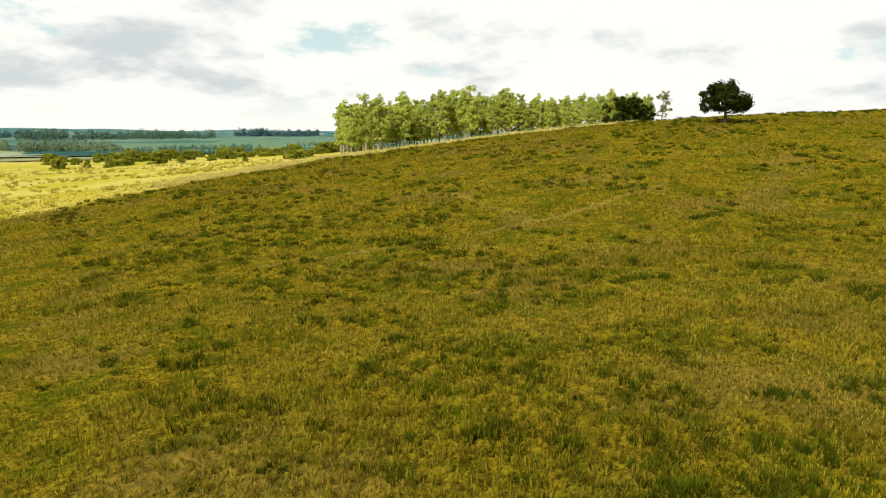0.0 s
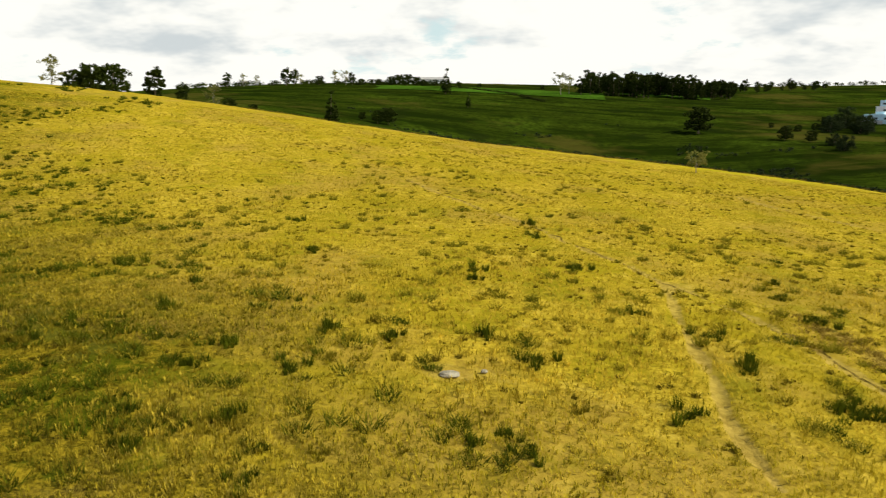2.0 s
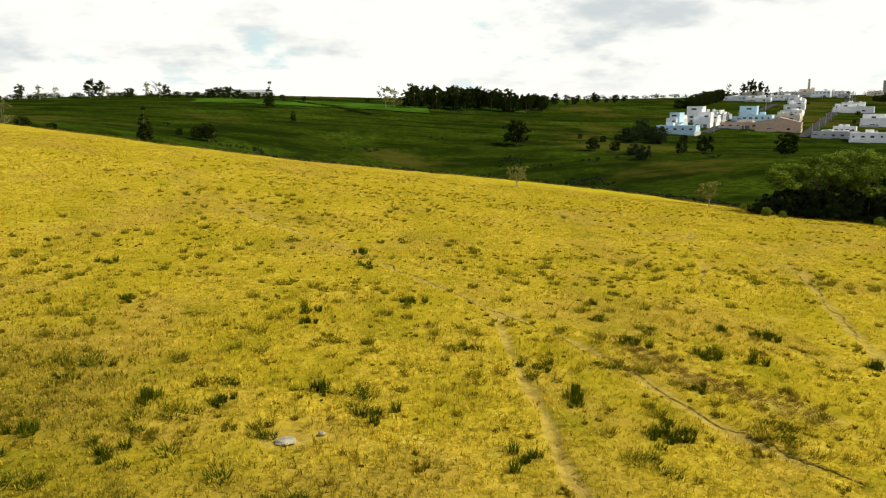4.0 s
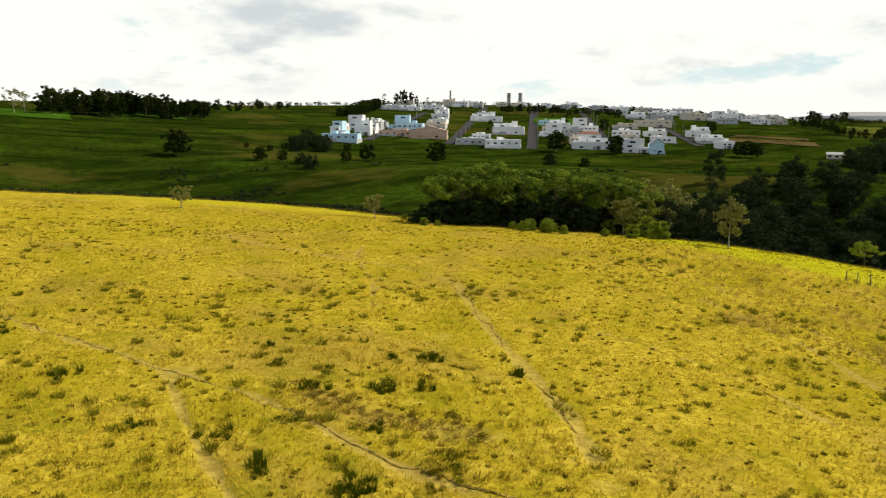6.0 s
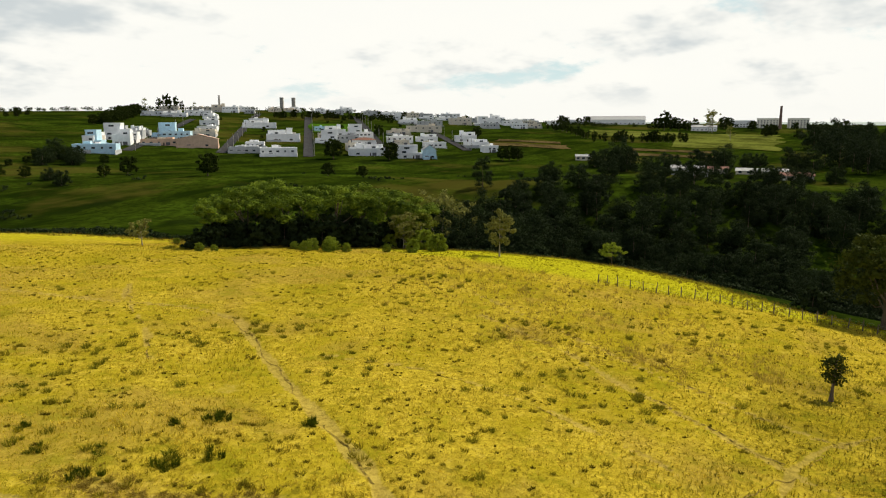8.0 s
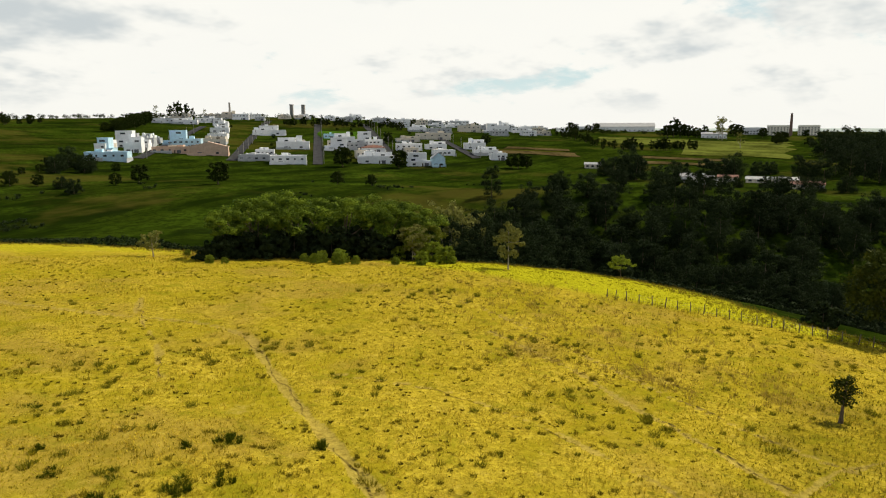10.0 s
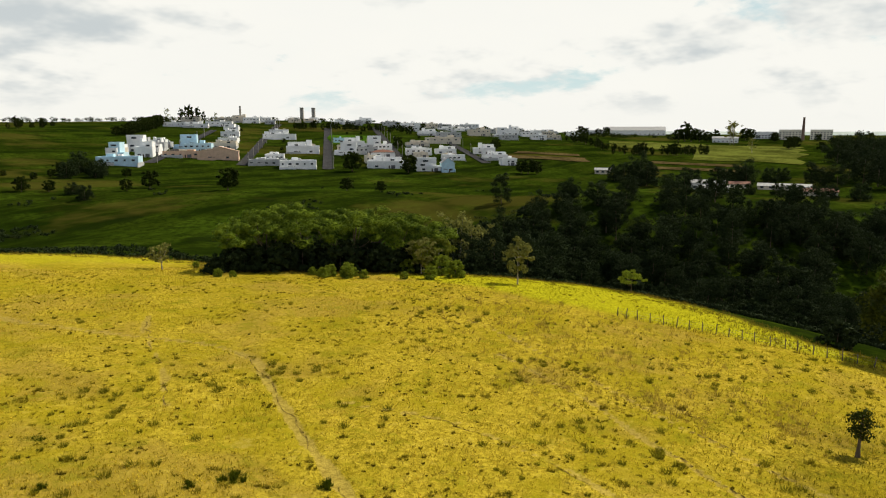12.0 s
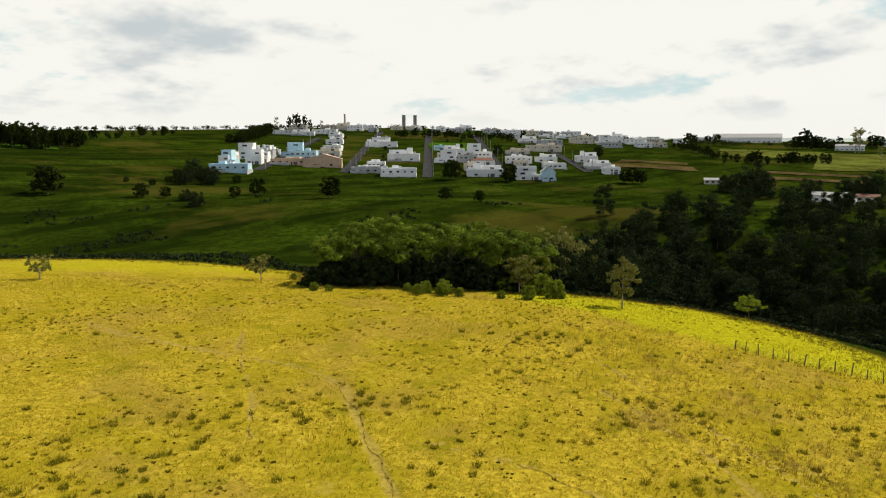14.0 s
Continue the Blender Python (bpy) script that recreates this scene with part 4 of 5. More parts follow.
def window(parent, x, y, z, w, h, axis):
    """A framed pane set into a wall that faces -y or +-x."""
    t = 0.10
    bm = bmesh.new()
    if axis == "y":
        for b in ((x - w / 2, x + w / 2, z, z + 0.12), (x - w / 2, x + w / 2, z + h - 0.12, z + h), (x - w / 2, x - w / 2 + 0.12, z + 0.12, z + h - 0.12), (x + w / 2 - 0.12, x + w / 2, z + 0.12, z + h - 0.12)):
            box(bm, b[0], y - t, b[2], b[1], y, b[3])
        pane = a_box(x - w / 2 + 0.12, y - 0.05, z + 0.12, x + w / 2 - 0.12, y, z + h - 0.12)
    else:
        s = 1 if axis == "+x" else -1
        lo, hi = sorted((x, x + s * t))
        for b in ((y - w / 2, y + w / 2, z, z + 0.12), (y - w / 2, y + w / 2, z + h - 0.12, z + h), (y - w / 2, y - w / 2 + 0.12, z + 0.12, z + h - 0.12), (y + w / 2 - 0.12, y + w / 2, z + 0.12, z + h - 0.12)):
            box(bm, lo, b[0], b[2], hi, b[1], b[3])
        lo, hi = sorted((x, x + s * 0.05))
        pane = a_box(lo, y - w / 2 + 0.12, z + 0.12, hi, y + w / 2 - 0.12, z + h - 0.12)
    f = part("window", bm, FRAME, parent)
    part("pane", pane, GLASS, f)


def flat_roof(bm, x0, y0, x1, y1, z):
    """A parapet round a sunk roof."""
    box(bm, x0 - 0.1, y0 - 0.1, z, x1 + 0.1, y0 + 0.15, z + 0.7)
    box(bm, x0 - 0.1, y1 - 0.15, z, x1 + 0.1, y1 + 0.1, z + 0.7)
    box(bm, x0 - 0.1, y0 + 0.15, z, x0 + 0.15, y1 - 0.15, z + 0.7)
    box(bm, x1 - 0.15, y0 + 0.15, z, x1 + 0.1, y1 - 0.15, z + 0.7)
    return bm


def gable(x0, y0, x1, y1, z, rise, over=0.5):
    """A pitched roof with thickness, ridge along y."""
    bm = bmesh.new()
    m = (x0 + x1) / 2
    for s, e in ((x0 - over, 1), (x1 + over, -1)):
        drop = rise * over / (m - x0)
        v = [bm.verts.new(p) for p in ((s, y0 - over, z - drop), (m, y0 - over, z + rise), (m, y1 + over, z + rise), (s, y1 + over, z - drop))]
        w = [bm.verts.new((p.co.x, p.co.y, p.co.z + 0.22)) for p in v]
        bm.faces.new(v[::-e])
        bm.faces.new(w[::e])
        for k in range(4):
            bm.faces.new((v[k], v[(k + 1) % 4], w[(k + 1) % 4], w[k]))
    return bm


TONES = {"white_render": "white", "cream_render": "cream", "pale_blue_render": "pale blue", "grey_render": "grey", "peach_render": "peach"}


def hip_roof(w, d, z, rise, over=0.5):
    """A low hipped roof with thick eaves."""
    bm = bmesh.new()
    x, y0, y1, r = w / 2 + over, -over, d + over, w * 0.18
    lo = [bm.verts.new(p) for p in ((-x, y0, z), (x, y0, z), (x, y1, z), (-x, y1, z))]
    mid = [bm.verts.new((p.co.x, p.co.y, z + 0.25)) for p in lo]
    top = [bm.verts.new((-r, d / 2, z + rise)), bm.verts.new((r, d / 2, z + rise))]
    bm.faces.new(lo[::-1])
    for k in range(4):
        bm.faces.new((lo[k], lo[(k + 1) % 4], mid[(k + 1) % 4], mid[k]))
    for f in ((mid[0], mid[1], top[1], top[0]), (mid[2], mid[3], top[0], top[1]), (mid[1], mid[2], top[1]), (mid[3], mid[0], top[0])):
        bm.faces.new(f)
    return bm


def make_house(w, h, style, wall, r):
    """A town house w wide and h high whose -y side looks down the hill, with a walled yard before it."""
    tone = TONES[wall.name]
    told = {"low": f"low {tone} flat-roofed town house with walled yard", "tall": f"two-storey {tone} town house with balcony and flat roof",
            "step": f"{tone} stepped town house with a square tank tower", "gable": f"{tone} town house under a pitched roof"}[style]
    b = tagged(new("house"), told, "house", "town houses")
    d, a, flip = r.uniform(10, 14), w / 2, r.choice((-1, 1))
    lift = min(3.2, h * 0.5)

    def block(name, x0, y0, z0, x1, y1, z1):
        x0, x1 = sorted((flip * x0, flip * x1))
        return part(name, a_box(x0, y0, z0, x1, y1, z1, bevel=0.06), wall, b)

    def top(x0, y0, x1, y1, z, name="roof"):
        x0, x1 = sorted((flip * x0, flip * x1))
        part(name, flat_roof(bmesh.new(), x0, y0, x1, y1, z), wall, b)

    if style == "low":
        z = h * 0.72
        block("wall", -a, 0, -4, a, d, z)
        top(-a, 0, a, d, z)
        k = r.uniform(0.0, 0.3)
        block("water_tank", a * k, d * 0.45, z, a * (k + 0.35), d * 0.8, h * 1.05)
        for x in np.arange(-a + 2.2, a - 1.6, max(3.6, w / 5)):
            if r.random() < 0.85:
                window(b, float(x), 0.0, max(0.9, z - 2.6), r.uniform(1.2, 2.4), 1.3, "y")
    elif style == "tall":
        block("wall", -a, 0, -4, a, d, lift)
        block("upper_storey", -a, 2.0, lift, a * 0.45, d, h * 0.9)
        top(-a, 2.0, a * 0.45, d, h * 0.9)
        top(a * 0.45, 2.0, a, d, lift, "terrace_wall")
        slab = box(a_box(-a if flip > 0 else -a * 0.45, 0.0, lift, a * 0.45 if flip > 0 else a, 0.2, lift + 0.9), -a if flip > 0 else -a * 0.45, -0.4, lift - 0.25, a * 0.45 if flip > 0 else a, 0.0, lift)
        part("balcony", slab, wall, b)
        window(b, -flip * a * 0.55, 2.0, lift + 0.3, min(3.4, a * 0.7), 2.0, "y")
        if h > 9:
            window(b, -flip * a * 0.35, 2.0, h * 0.9 - 2.4, min(4.0, a * 0.8), 1.4, "y")
        window(b, -flip * a * 0.5, 0.0, 0.6, min(2.4, a * 0.6), 1.5, "y")
    elif style == "step":
        z = h * 0.55
        block("wall", -a, 0, -4, a, d, z)
        top(-a, 0, a, d, z)
        block("upper_storey", -a * 0.15, 3.5, z, a * 0.92, d - 0.5, h * 0.86)
        top(-a * 0.15, 3.5, a * 0.92, d - 0.5, h * 0.86, "upper_roof")
        block("tank_tower", -a * 0.55, d * 0.4, z, -a * 0.2, d * 0.75, h * 1.08)
        window(b, flip * a * 0.4, 3.5, z + 0.8, min(3.0, a * 0.5), 1.3, "y")
        window(b, -flip * a * 0.5, 0.0, 0.9, min(2.6, a * 0.5), 1.4, "y")
    else:
        z = h * 0.6
        block("wall", -a, 0, -4, a, d, z)
        if wall is WHITE:
            part("roof", hip_roof(w, d, z, h * 0.36), TILE, b, "red clay tile roof")
        else:
            bm = bmesh.new()
            for y in (0.0, d - 0.25):
                v = [bm.verts.new(p) for p in ((-a, y, z), (a, y, z), (0, y, h * 0.92), (-a, y + 0.25, z), (a, y + 0.25, z), (0, y + 0.25, h * 0.92))]
                for f in ((0, 1, 2), (5, 4, 3), (0, 2, 5, 3), (1, 4, 5, 2), (0, 3, 4, 1)):
                    bm.faces.new([v[k] for k in f])
            part("gable_end", bm, wall, b)
            part("roof", gable(-a, 0, a, d, z, h * 0.36), PEACH if wall is PEACH else SHEET, b)
        window(b, -a * 0.4, 0.0, 1.0, min(2.6, a * 0.4), 1.4, "y")
        window(b, a * 0.45, 0.0, 1.0, min(2.2, a * 0.4), 1.4, "y")
    x = flip * a * 0.42
    part("garage_gate", a_box(x - 1.6, -0.08, -0.2, x + 1.6, 0.0, 2.3, bevel=0.02), GATE, b)
    part("door", a_box(x - flip * 3.1 - 0.5, -0.07, -0.2, x - flip * 3.1 + 0.5, 0.0, 2.1, bevel=0.02), DARKWOOD, b)
    if r.random() < 0.6:
        yard = GREYISH if r.random() < 0.35 else wall
        for q in ((-a - 0.2, -3.5, -a, d + 2), (a, -3.5, a + 0.2, d + 2), (-a, -3.5, flip * a * 0.1, -3.3)):
            part("garden_wall", a_box(q[0], q[1], -4, q[2], q[3], r.uniform(1.5, 2.2), bevel=0.04), yard, b)
    return b


def put_house(u, v, w, h, style, wall, r):
    x, y = in_town(u, v)
    make_house(w, h, style, wall, r).matrix_basis = Matrix.Translation((x, y, gz(x, y) + 0.2)) @ Matrix.Rotation(TURN + r.uniform(-0.05, 0.05), 4, "Z")


rt = random.Random(5)
# each house: how far up the slope and along it, its width and height, its kind and its render
WEST_BLOCK = [
    (523, -145, 28, 7.4, "low", BLUISH),
    (568, -158, 11, 12.0, "tall", BLUISH),
    (567, -161, 8, 9.0, "low", WHITE),
    (616, -154, 18, 14.3, "tall", WHITE),
    (584, -142, 13, 13.0, "step", WHITE),
    (634, -142, 10, 8.3, "low", GREYISH),
    (673, -153, 10, 6.6, "step", WHITE),
]
SECOND_BLOCK = [
    (594, -116, 29, 5.8, "low", PEACH),
    (654, -124, 19, 13.3, "tall", BLUISH),
    (637, -111, 23, 9.3, "low", BLUISH),
    (590, -87, 31, 11.0, "gable", PEACH),
    (672, -95, 24, 7.1, "step", CREAM),
    (714, -96, 18, 6.9, "low", WHITE),
    (785, -103, 19, 8.3, "step", WHITE),
    (674, -102, 12, 5.5, "low", CREAM),
    (900, -182, 25, 6.6, "low", WHITE),
    (892, -156, 28, 7.3, "step", WHITE),
    (930, -135, 32, 7.5, "low", WHITE),
    (872, -113, 17, 7.1, "tall", WHITE),
    (1045, -122, 24, 11.0, "step", CREAM),
    (1032, -106, 22, 10.0, "low", WHITE),
    (1063, -193, 26, 7.8, "low", CREAM),
]
THIRD_BLOCK = [
    (564, -47, 28, 5.4, "low", GREYISH),
    (601, -44, 15, 5.8, "low", WHITE),
    (547, -23, 27, 7.9, "low", WHITE),
    (653, -23, 29, 11.0, "step", WHITE),
    (773, -51, 34, 8.7, "step", WHITE),
    (836, -56, 21, 6.0, "low", WHITE),
]
FOURTH_BLOCK = [
    (650, 15, 20, 11.5, "tall", WHITE),
    (710, 25, 21, 10.3, "step", WHITE),
    (713, 43, 18, 12.0, "tall", WHITE),
    (657, 34, 21, 7.9, "low", GREYISH),
    (673, 51, 17, 9.7, "low", WHITE),
    (636, 48, 21, 6.6, "gable", WHITE),
    (558, 44, 28, 9.0, "step", WHITE),
    (593, 35, 10, 7.6, "low", CREAM),
    (753, 11, 11, 6.0, "low", BLUISH),
]
FIFTH_BLOCK = [
    (540, 77, 21, 10.5, "tall", WHITE),
    (535, 90, 10, 11.3, "gable", BLUISH),
    (651, 82, 24, 7.9, "low", WHITE),
    (611, 108, 19, 6.0, "low", WHITE),
    (662, 109, 20, 7.5, "step", WHITE),
    (764, 123, 38, 8.7, "low", CREAM),
    (883, 122, 23, 8.6, "step", WHITE),
    (854, 145, 29, 8.3, "low", GREYISH),
    (732, 91, 24, 5.9, "step", CREAM),
    (633, 82, 12, 5.1, "low", CREAM),
]
EAST_BLOCK = [
    (919, 196, 29, 10.5, "low", CREAM),
    (914, 223, 18, 12.8, "tall", WHITE),
    (989, 260, 18, 13.1, "step", WHITE),
    (853, 220, 21, 7.8, "low", GREYISH),
    (663, 147, 20, 9.8, "step", WHITE),
    (614, 146, 21, 7.1, "step", WHITE),
    (574, 148, 13, 7.1, "low", WHITE),
    (961, 279, 27, 8.8, "low", WHITE),
    (914, 292, 26, 6.9, "low", CREAM),
    (883, 267, 19, 8.1, "low", WHITE),
    (1158, 232, 28, 9.5, "low", WHITE),
]
CREST_BLOCK = [
    (1065, 121, 31, 8.6, "low", WHITE),
    (1100, 97, 27, 7.1, "low", GREYISH),
    (1158, 57, 26, 9.3, "step", WHITE),
    (962, 115, 14, 7.8, "low", WHITE),
]
for block in (WEST_BLOCK, SECOND_BLOCK, THIRD_BLOCK, FOURTH_BLOCK, FIFTH_BLOCK, EAST_BLOCK, CREST_BLOCK):
    for row in block:
        put_house(*row, rt)
        if rt.random() < 0.55 and block is not EAST_BLOCK:
            put_house(row[0] + rt.uniform(16, 24), row[1] + rt.uniform(-4, 4), max(8, 0.6 * row[2]), 0.7 * row[3], rt.choice(("low", "step")), rt.choice((WHITE, CREAM, GREYISH)), rt)
# the upper town along the crest
for k in range(36):
    v, u = -150 + k * 15 + rt.uniform(-5, 5), 1000 + rt.uniform(0, 130)
    if all(abs(v - q[0]) > 12 for q in STREETS):
        put_house(u, v, rt.uniform(13, 26), rt.uniform(5.5, 9), rt.choice(("low", "step", "low", "tall")), rt.choice((WHITE, WHITE, CREAM, GREYISH)), rt)
for x, y, q in ((383, 377, 1.94), (409, 344, 1.72), (465, 273, 1.52), (469, 268, 1.30), (465, 279, 1.31), (545, 471, 1.44), (620, 402, 1.33), (606, 396, 1.16)):
    again(ROUND, x, y, x, q, 0.3, "dark green tree among the town houses")
for k in range(24):
    x, y = in_town(570 + rt.uniform(0, 330), rt.choice((-104, -40, 30, 100)) + rt.uniform(-9, 9))
    again(ROUND, x, y, k, rt.uniform(0.3, 0.6), 0.2, "dark green garden tree between the town houses")
for k in range(26):
    again(rt.choice((ROUND, ROUND, TALL)), *in_town(905 + rt.uniform(0, 40), -40 + 6.5 * k + rt.uniform(-3, 3)), k, rt.uniform(0.8, 1.3), 0.3, "dark dense tree of a belt inside the town")
for k, (v, q) in enumerate(((-224, 2.2), (-206, 1.9), (-199, 2.2), (-192, 2.4), (-183, 2.1), (-176, 1.5), (-158, 1.6))):
    c = again(SPARSE if k in (0, 6) else TALL, *in_town(1062 + 4 * (k % 3), v), k, q, 0.3, "tall dark tree above the town")
    c.scale = (0.62 * q, 0.62 * q, 0.95 * q)
# dark hedge wood beside the upper town
for k in range(30):
    q = k / 30
    again(ROUND, 368 + 118 * q + rt.uniform(-6, 6), 676 + 128 * q ** 1.1 + rt.uniform(-8, 8), k, (1.35 + 0.4 * q) * rt.uniform(0.85, 1.1), 0.8, "dark dense tree of a hillside thicket")
# bushes of the gully west of the town
for x, y, q in ((211, 420, 0.87), (217, 451, 1.05), (195, 422, 0.80), (159, 328, 0.59), (163, 348, 0.52), (204, 434, 0.7), (222, 436, 0.8)):
    again(WOOD[3], x, y, y, q, 0.5, "dark dense tree in the gully below the town")


def skyline_wood():
    """The low broken belt of trees along the crest behind the town and the hillside."""
    r = np.random.default_rng(91)
    n = 900
    yaw = np.where(r.uniform(0, 1, n) < 0.62, r.uniform(-78, -43, n), r.uniform(-43, -13, n))
    d = np.interp(yaw, [-78, -30, -14], [1170, 1160, 980]) + r.uniform(-50, 40, n)
    keep = value_noise(yaw * 1.1, d / 60, 93) > 0.47
    a, d = np.radians(yaw[keep]), d[keep]
    x, y = -np.sin(a) * d, np.cos(a) * d
    c = np.stack([x, y, land(x, y) + r.uniform(1, 4.5, len(x))], 1)
    v, f = leaf_quads(c, r, 46, 2.0, 1.2)
    tagged(new("skyline_wood", np_mesh("skyline_wood", v, f, LEAF_DARK)), "low broken belt of dark trees along the crest", "wood", kind="stuff")


skyline_wood()


def field_hedges():
    """The dark hedge below the crop field and the low belt of trees along the northern crest."""
    r = np.random.default_rng(94)
    t = r.uniform(0, 1, 240)
    line = ((-38, 632), (-22, 622), (17, 577), (38, 526))
    x = np.interp(t, [0, 0.2, 0.6, 1], [p[0] for p in line]) + r.normal(0, 1.5, 240)
    y = np.interp(t, [0, 0.2, 0.6, 1], [p[1] for p in line]) + r.normal(0, 1.5, 240)
    v, f = leaf_quads(np.stack([x, y, land(x, y) + 0.9], 1), r, 24, 0.75, 0.6)
    tagged(new("hedge", np_mesh("hedge", v, f, LEAF_DARK)), "low dark hedge along the edge of the crop field", "hedge", kind="stuff")
    b = np.radians(r.uniform(3, 24, 420))
    d = r.uniform(640, 690, 420)
    x, y = -np.sin(b) * d, np.cos(b) * d
    keep = value_noise(np.degrees(b) * 1.6, d * 0, 95) > 0.3
    x, y = x[keep], y[keep]
    v, f = leaf_quads(np.stack([x, y, land(x, y) + r.uniform(0.6, 3.2, len(x))], 1), r, 36, 1.3, 0.8)
    tagged(new("tree_belt", np_mesh("tree_belt", v, f, LEAF_DARK)), "low dark belt of trees along the northern crest", "wood", kind="stuff")


field_hedges()


def tower(name, label, x, y, high, r0, r1, mat, square=False):
    t = tagged(new(name), label, "tower")
    n = 4 if square else 16
    z = [-2, 0.2 * high, 0.6 * high, high - 1.2, high - 1.2, high]
    rad = [r0, r0 * 0.8 + r1 * 0.2, r0 * 0.4 + r1 * 0.6, r1, r1 * 1.15, r1 * 1.15]
    part("shaft", np_mesh("shaft", *tube([(0, 0, a) for a in z[:4]], rad[:4], n), mat), mat, t)
    v, f = tube([(0, 0, z[4]), (0, 0, z[5])], rad[4:], n)
    v = np.concatenate([v, [(0, 0, high)]])
    f = np.concatenate([f, [(n + k, n + (k + 1) % n, 2 * n, 2 * n) for k in range(n)]])
    part("rim", np_mesh("rim", v, f, mat), mat, t)
    return stand(t, x, y)


tower("water_tower", "pale slender water tower above the town", 643, 854, 23, 1.7, 1.2, CONCRETE)
tower("tower_block", "tall narrow grey tower far behind the town", 995, 1120, 34, 4.2, 4.2, CONCRETE, True)
tower("tower_block", "tall narrow grey tower far behind the town", 1012, 1104, 34, 4.2, 4.2, CONCRETE, True)
tower("factory_chimney", "tall dark brick chimney on the skyline", 1140, 212, 33, 2.4, 1.5, BRICKISH)


def slab_building(label, x, y, turn, w, d, h, floors, bays, wall, roof="flat", name="building"):
    b = tagged(new(name), label, "building")
    part("wall", a_box(-w / 2, 0, -5, w / 2, d, h, bevel=0.05), wall, b)
    if roof == "flat":
        part("roof", flat_roof(bmesh.new(), -w / 2, 0, w / 2, d, h), wall, b)
    else:
        g = part("roof", gable(-d / 2, -w / 2, d / 2, w / 2, h, 0.16 * d), SHEET if roof == "sheet" else TILE, b)
        g.matrix_basis = Matrix.Translation((0, d / 2, 0)) @ Matrix.Rotation(math.pi / 2, 4, "Z")
    for f in range(floors):
        for k in range(bays):
            window(b, -w / 2 + w * (k + 0.5) / bays, 0.0, f * 3.0 + 1.0, min(2.0, w / bays * 0.5), 1.4, "y")
    stand(b, x, y, turn, 1.0, 0.0)
    return b


def facing(x, y):
    return math.atan2(y, x) - math.pi / 2


for x, y, w, d, h, fl, ba, wall, roof, label in (
        (501, 229, 12, 8, 3.0, 1, 3, CREAM, "sheet", "small farm shed with pale sheet roof"),
        (452, 136, 20, 10, 4.2, 1, 4, WHITE, "sheet", "white farm house under a grey sheet roof among trees"),
        (470, 122, 12, 8, 3.0, 1, 3, CREAM, "tile", "cream farm house under a tiled roof among trees"),
        (440, 128, 16, 7, 2.6, 1, 4, WHITE, "sheet", "low white outbuilding with sheet roof"),
        (476, 97, 30, 9, 2.4, 1, 6, CREAM, "sheet", "long low white farm building with sheet roof"),
        (452, 73, 18, 9, 2.8, 1, 4, CREAM, "tile", "cream farm house under a tiled roof among trees"),
        (1193, 490, 106, 40, 8, 1, 14, WHITE, "sheet", "long white warehouse on the skyline"),
        (1175, 560, 44, 26, 6, 1, 9, WHITE, "flat", "white office wing beside the warehouse"),
        (1039, 292, 34, 16, 6, 1, 6, WHITE, "sheet", "low white hall on the far slope"),
        (1165, 270, 34, 18, 10, 2, 8, WHITE, "flat", "white building on the skyline among trees"),
        (1154, 232, 30, 16, 14, 4, 7, PALE, "flat", "cream apartment block on the skyline"),
        (1164, 192, 29, 16, 14, 4, 7, PALE, "flat", "cream apartment block on the skyline"),
        (-70, 700, 60, 14, 4, 1, 12, WHITE, "sheet", "long low white barn on the hill skyline")):
    slab_building(label, x, y, facing(x, y), w, d, h, fl, ba, wall, roof)
for k in range(26):
    yaw, d = -43 - 20 * (k + rt.random()) / 26, 1750 + rt.uniform(0, 500)
    x, y = polar(yaw, d)
    slab_building("pale building of the far-off city", x, y, facing(x, y), rt.uniform(16, 34), 14, rt.uniform(6, 15), 2, 4, rt.choice((WHITE, CREAM, GREYISH)))


def make_pole():
    p = tagged(new("utility_pole"), "grey concrete utility pole with a cross-arm in the street", "pole", "street poles")
    part("pole", np_mesh("pole", *tube([(0, 0, -0.5), (0, 0, 5), (0, 0, 10)], [0.22, 0.18, 0.14], 8), CONCRETE), CONCRETE, p)
    part("cross_arm", a_box(-1.1, -0.08, 9.1, 1.1, 0.08, 9.3, bevel=0.02), POST, p)
    part("transformer", a_box(-0.3, 0.14, 7.3, 0.3, 0.7, 8.3, bevel=0.06), GATE, p)
    return p


pole = make_pole()
spots = [(v + 4.6, u) for v, u0, u1 in STREETS for u in np.arange(u0 + 6, u1 - 60, 42.0)]
stand(pole, *in_town(spots[0][1], spots[0][0]), 0.6)
for v, u in spots[1:]:
    again(pole, *in_town(float(u), v), 0.6, 1.0)


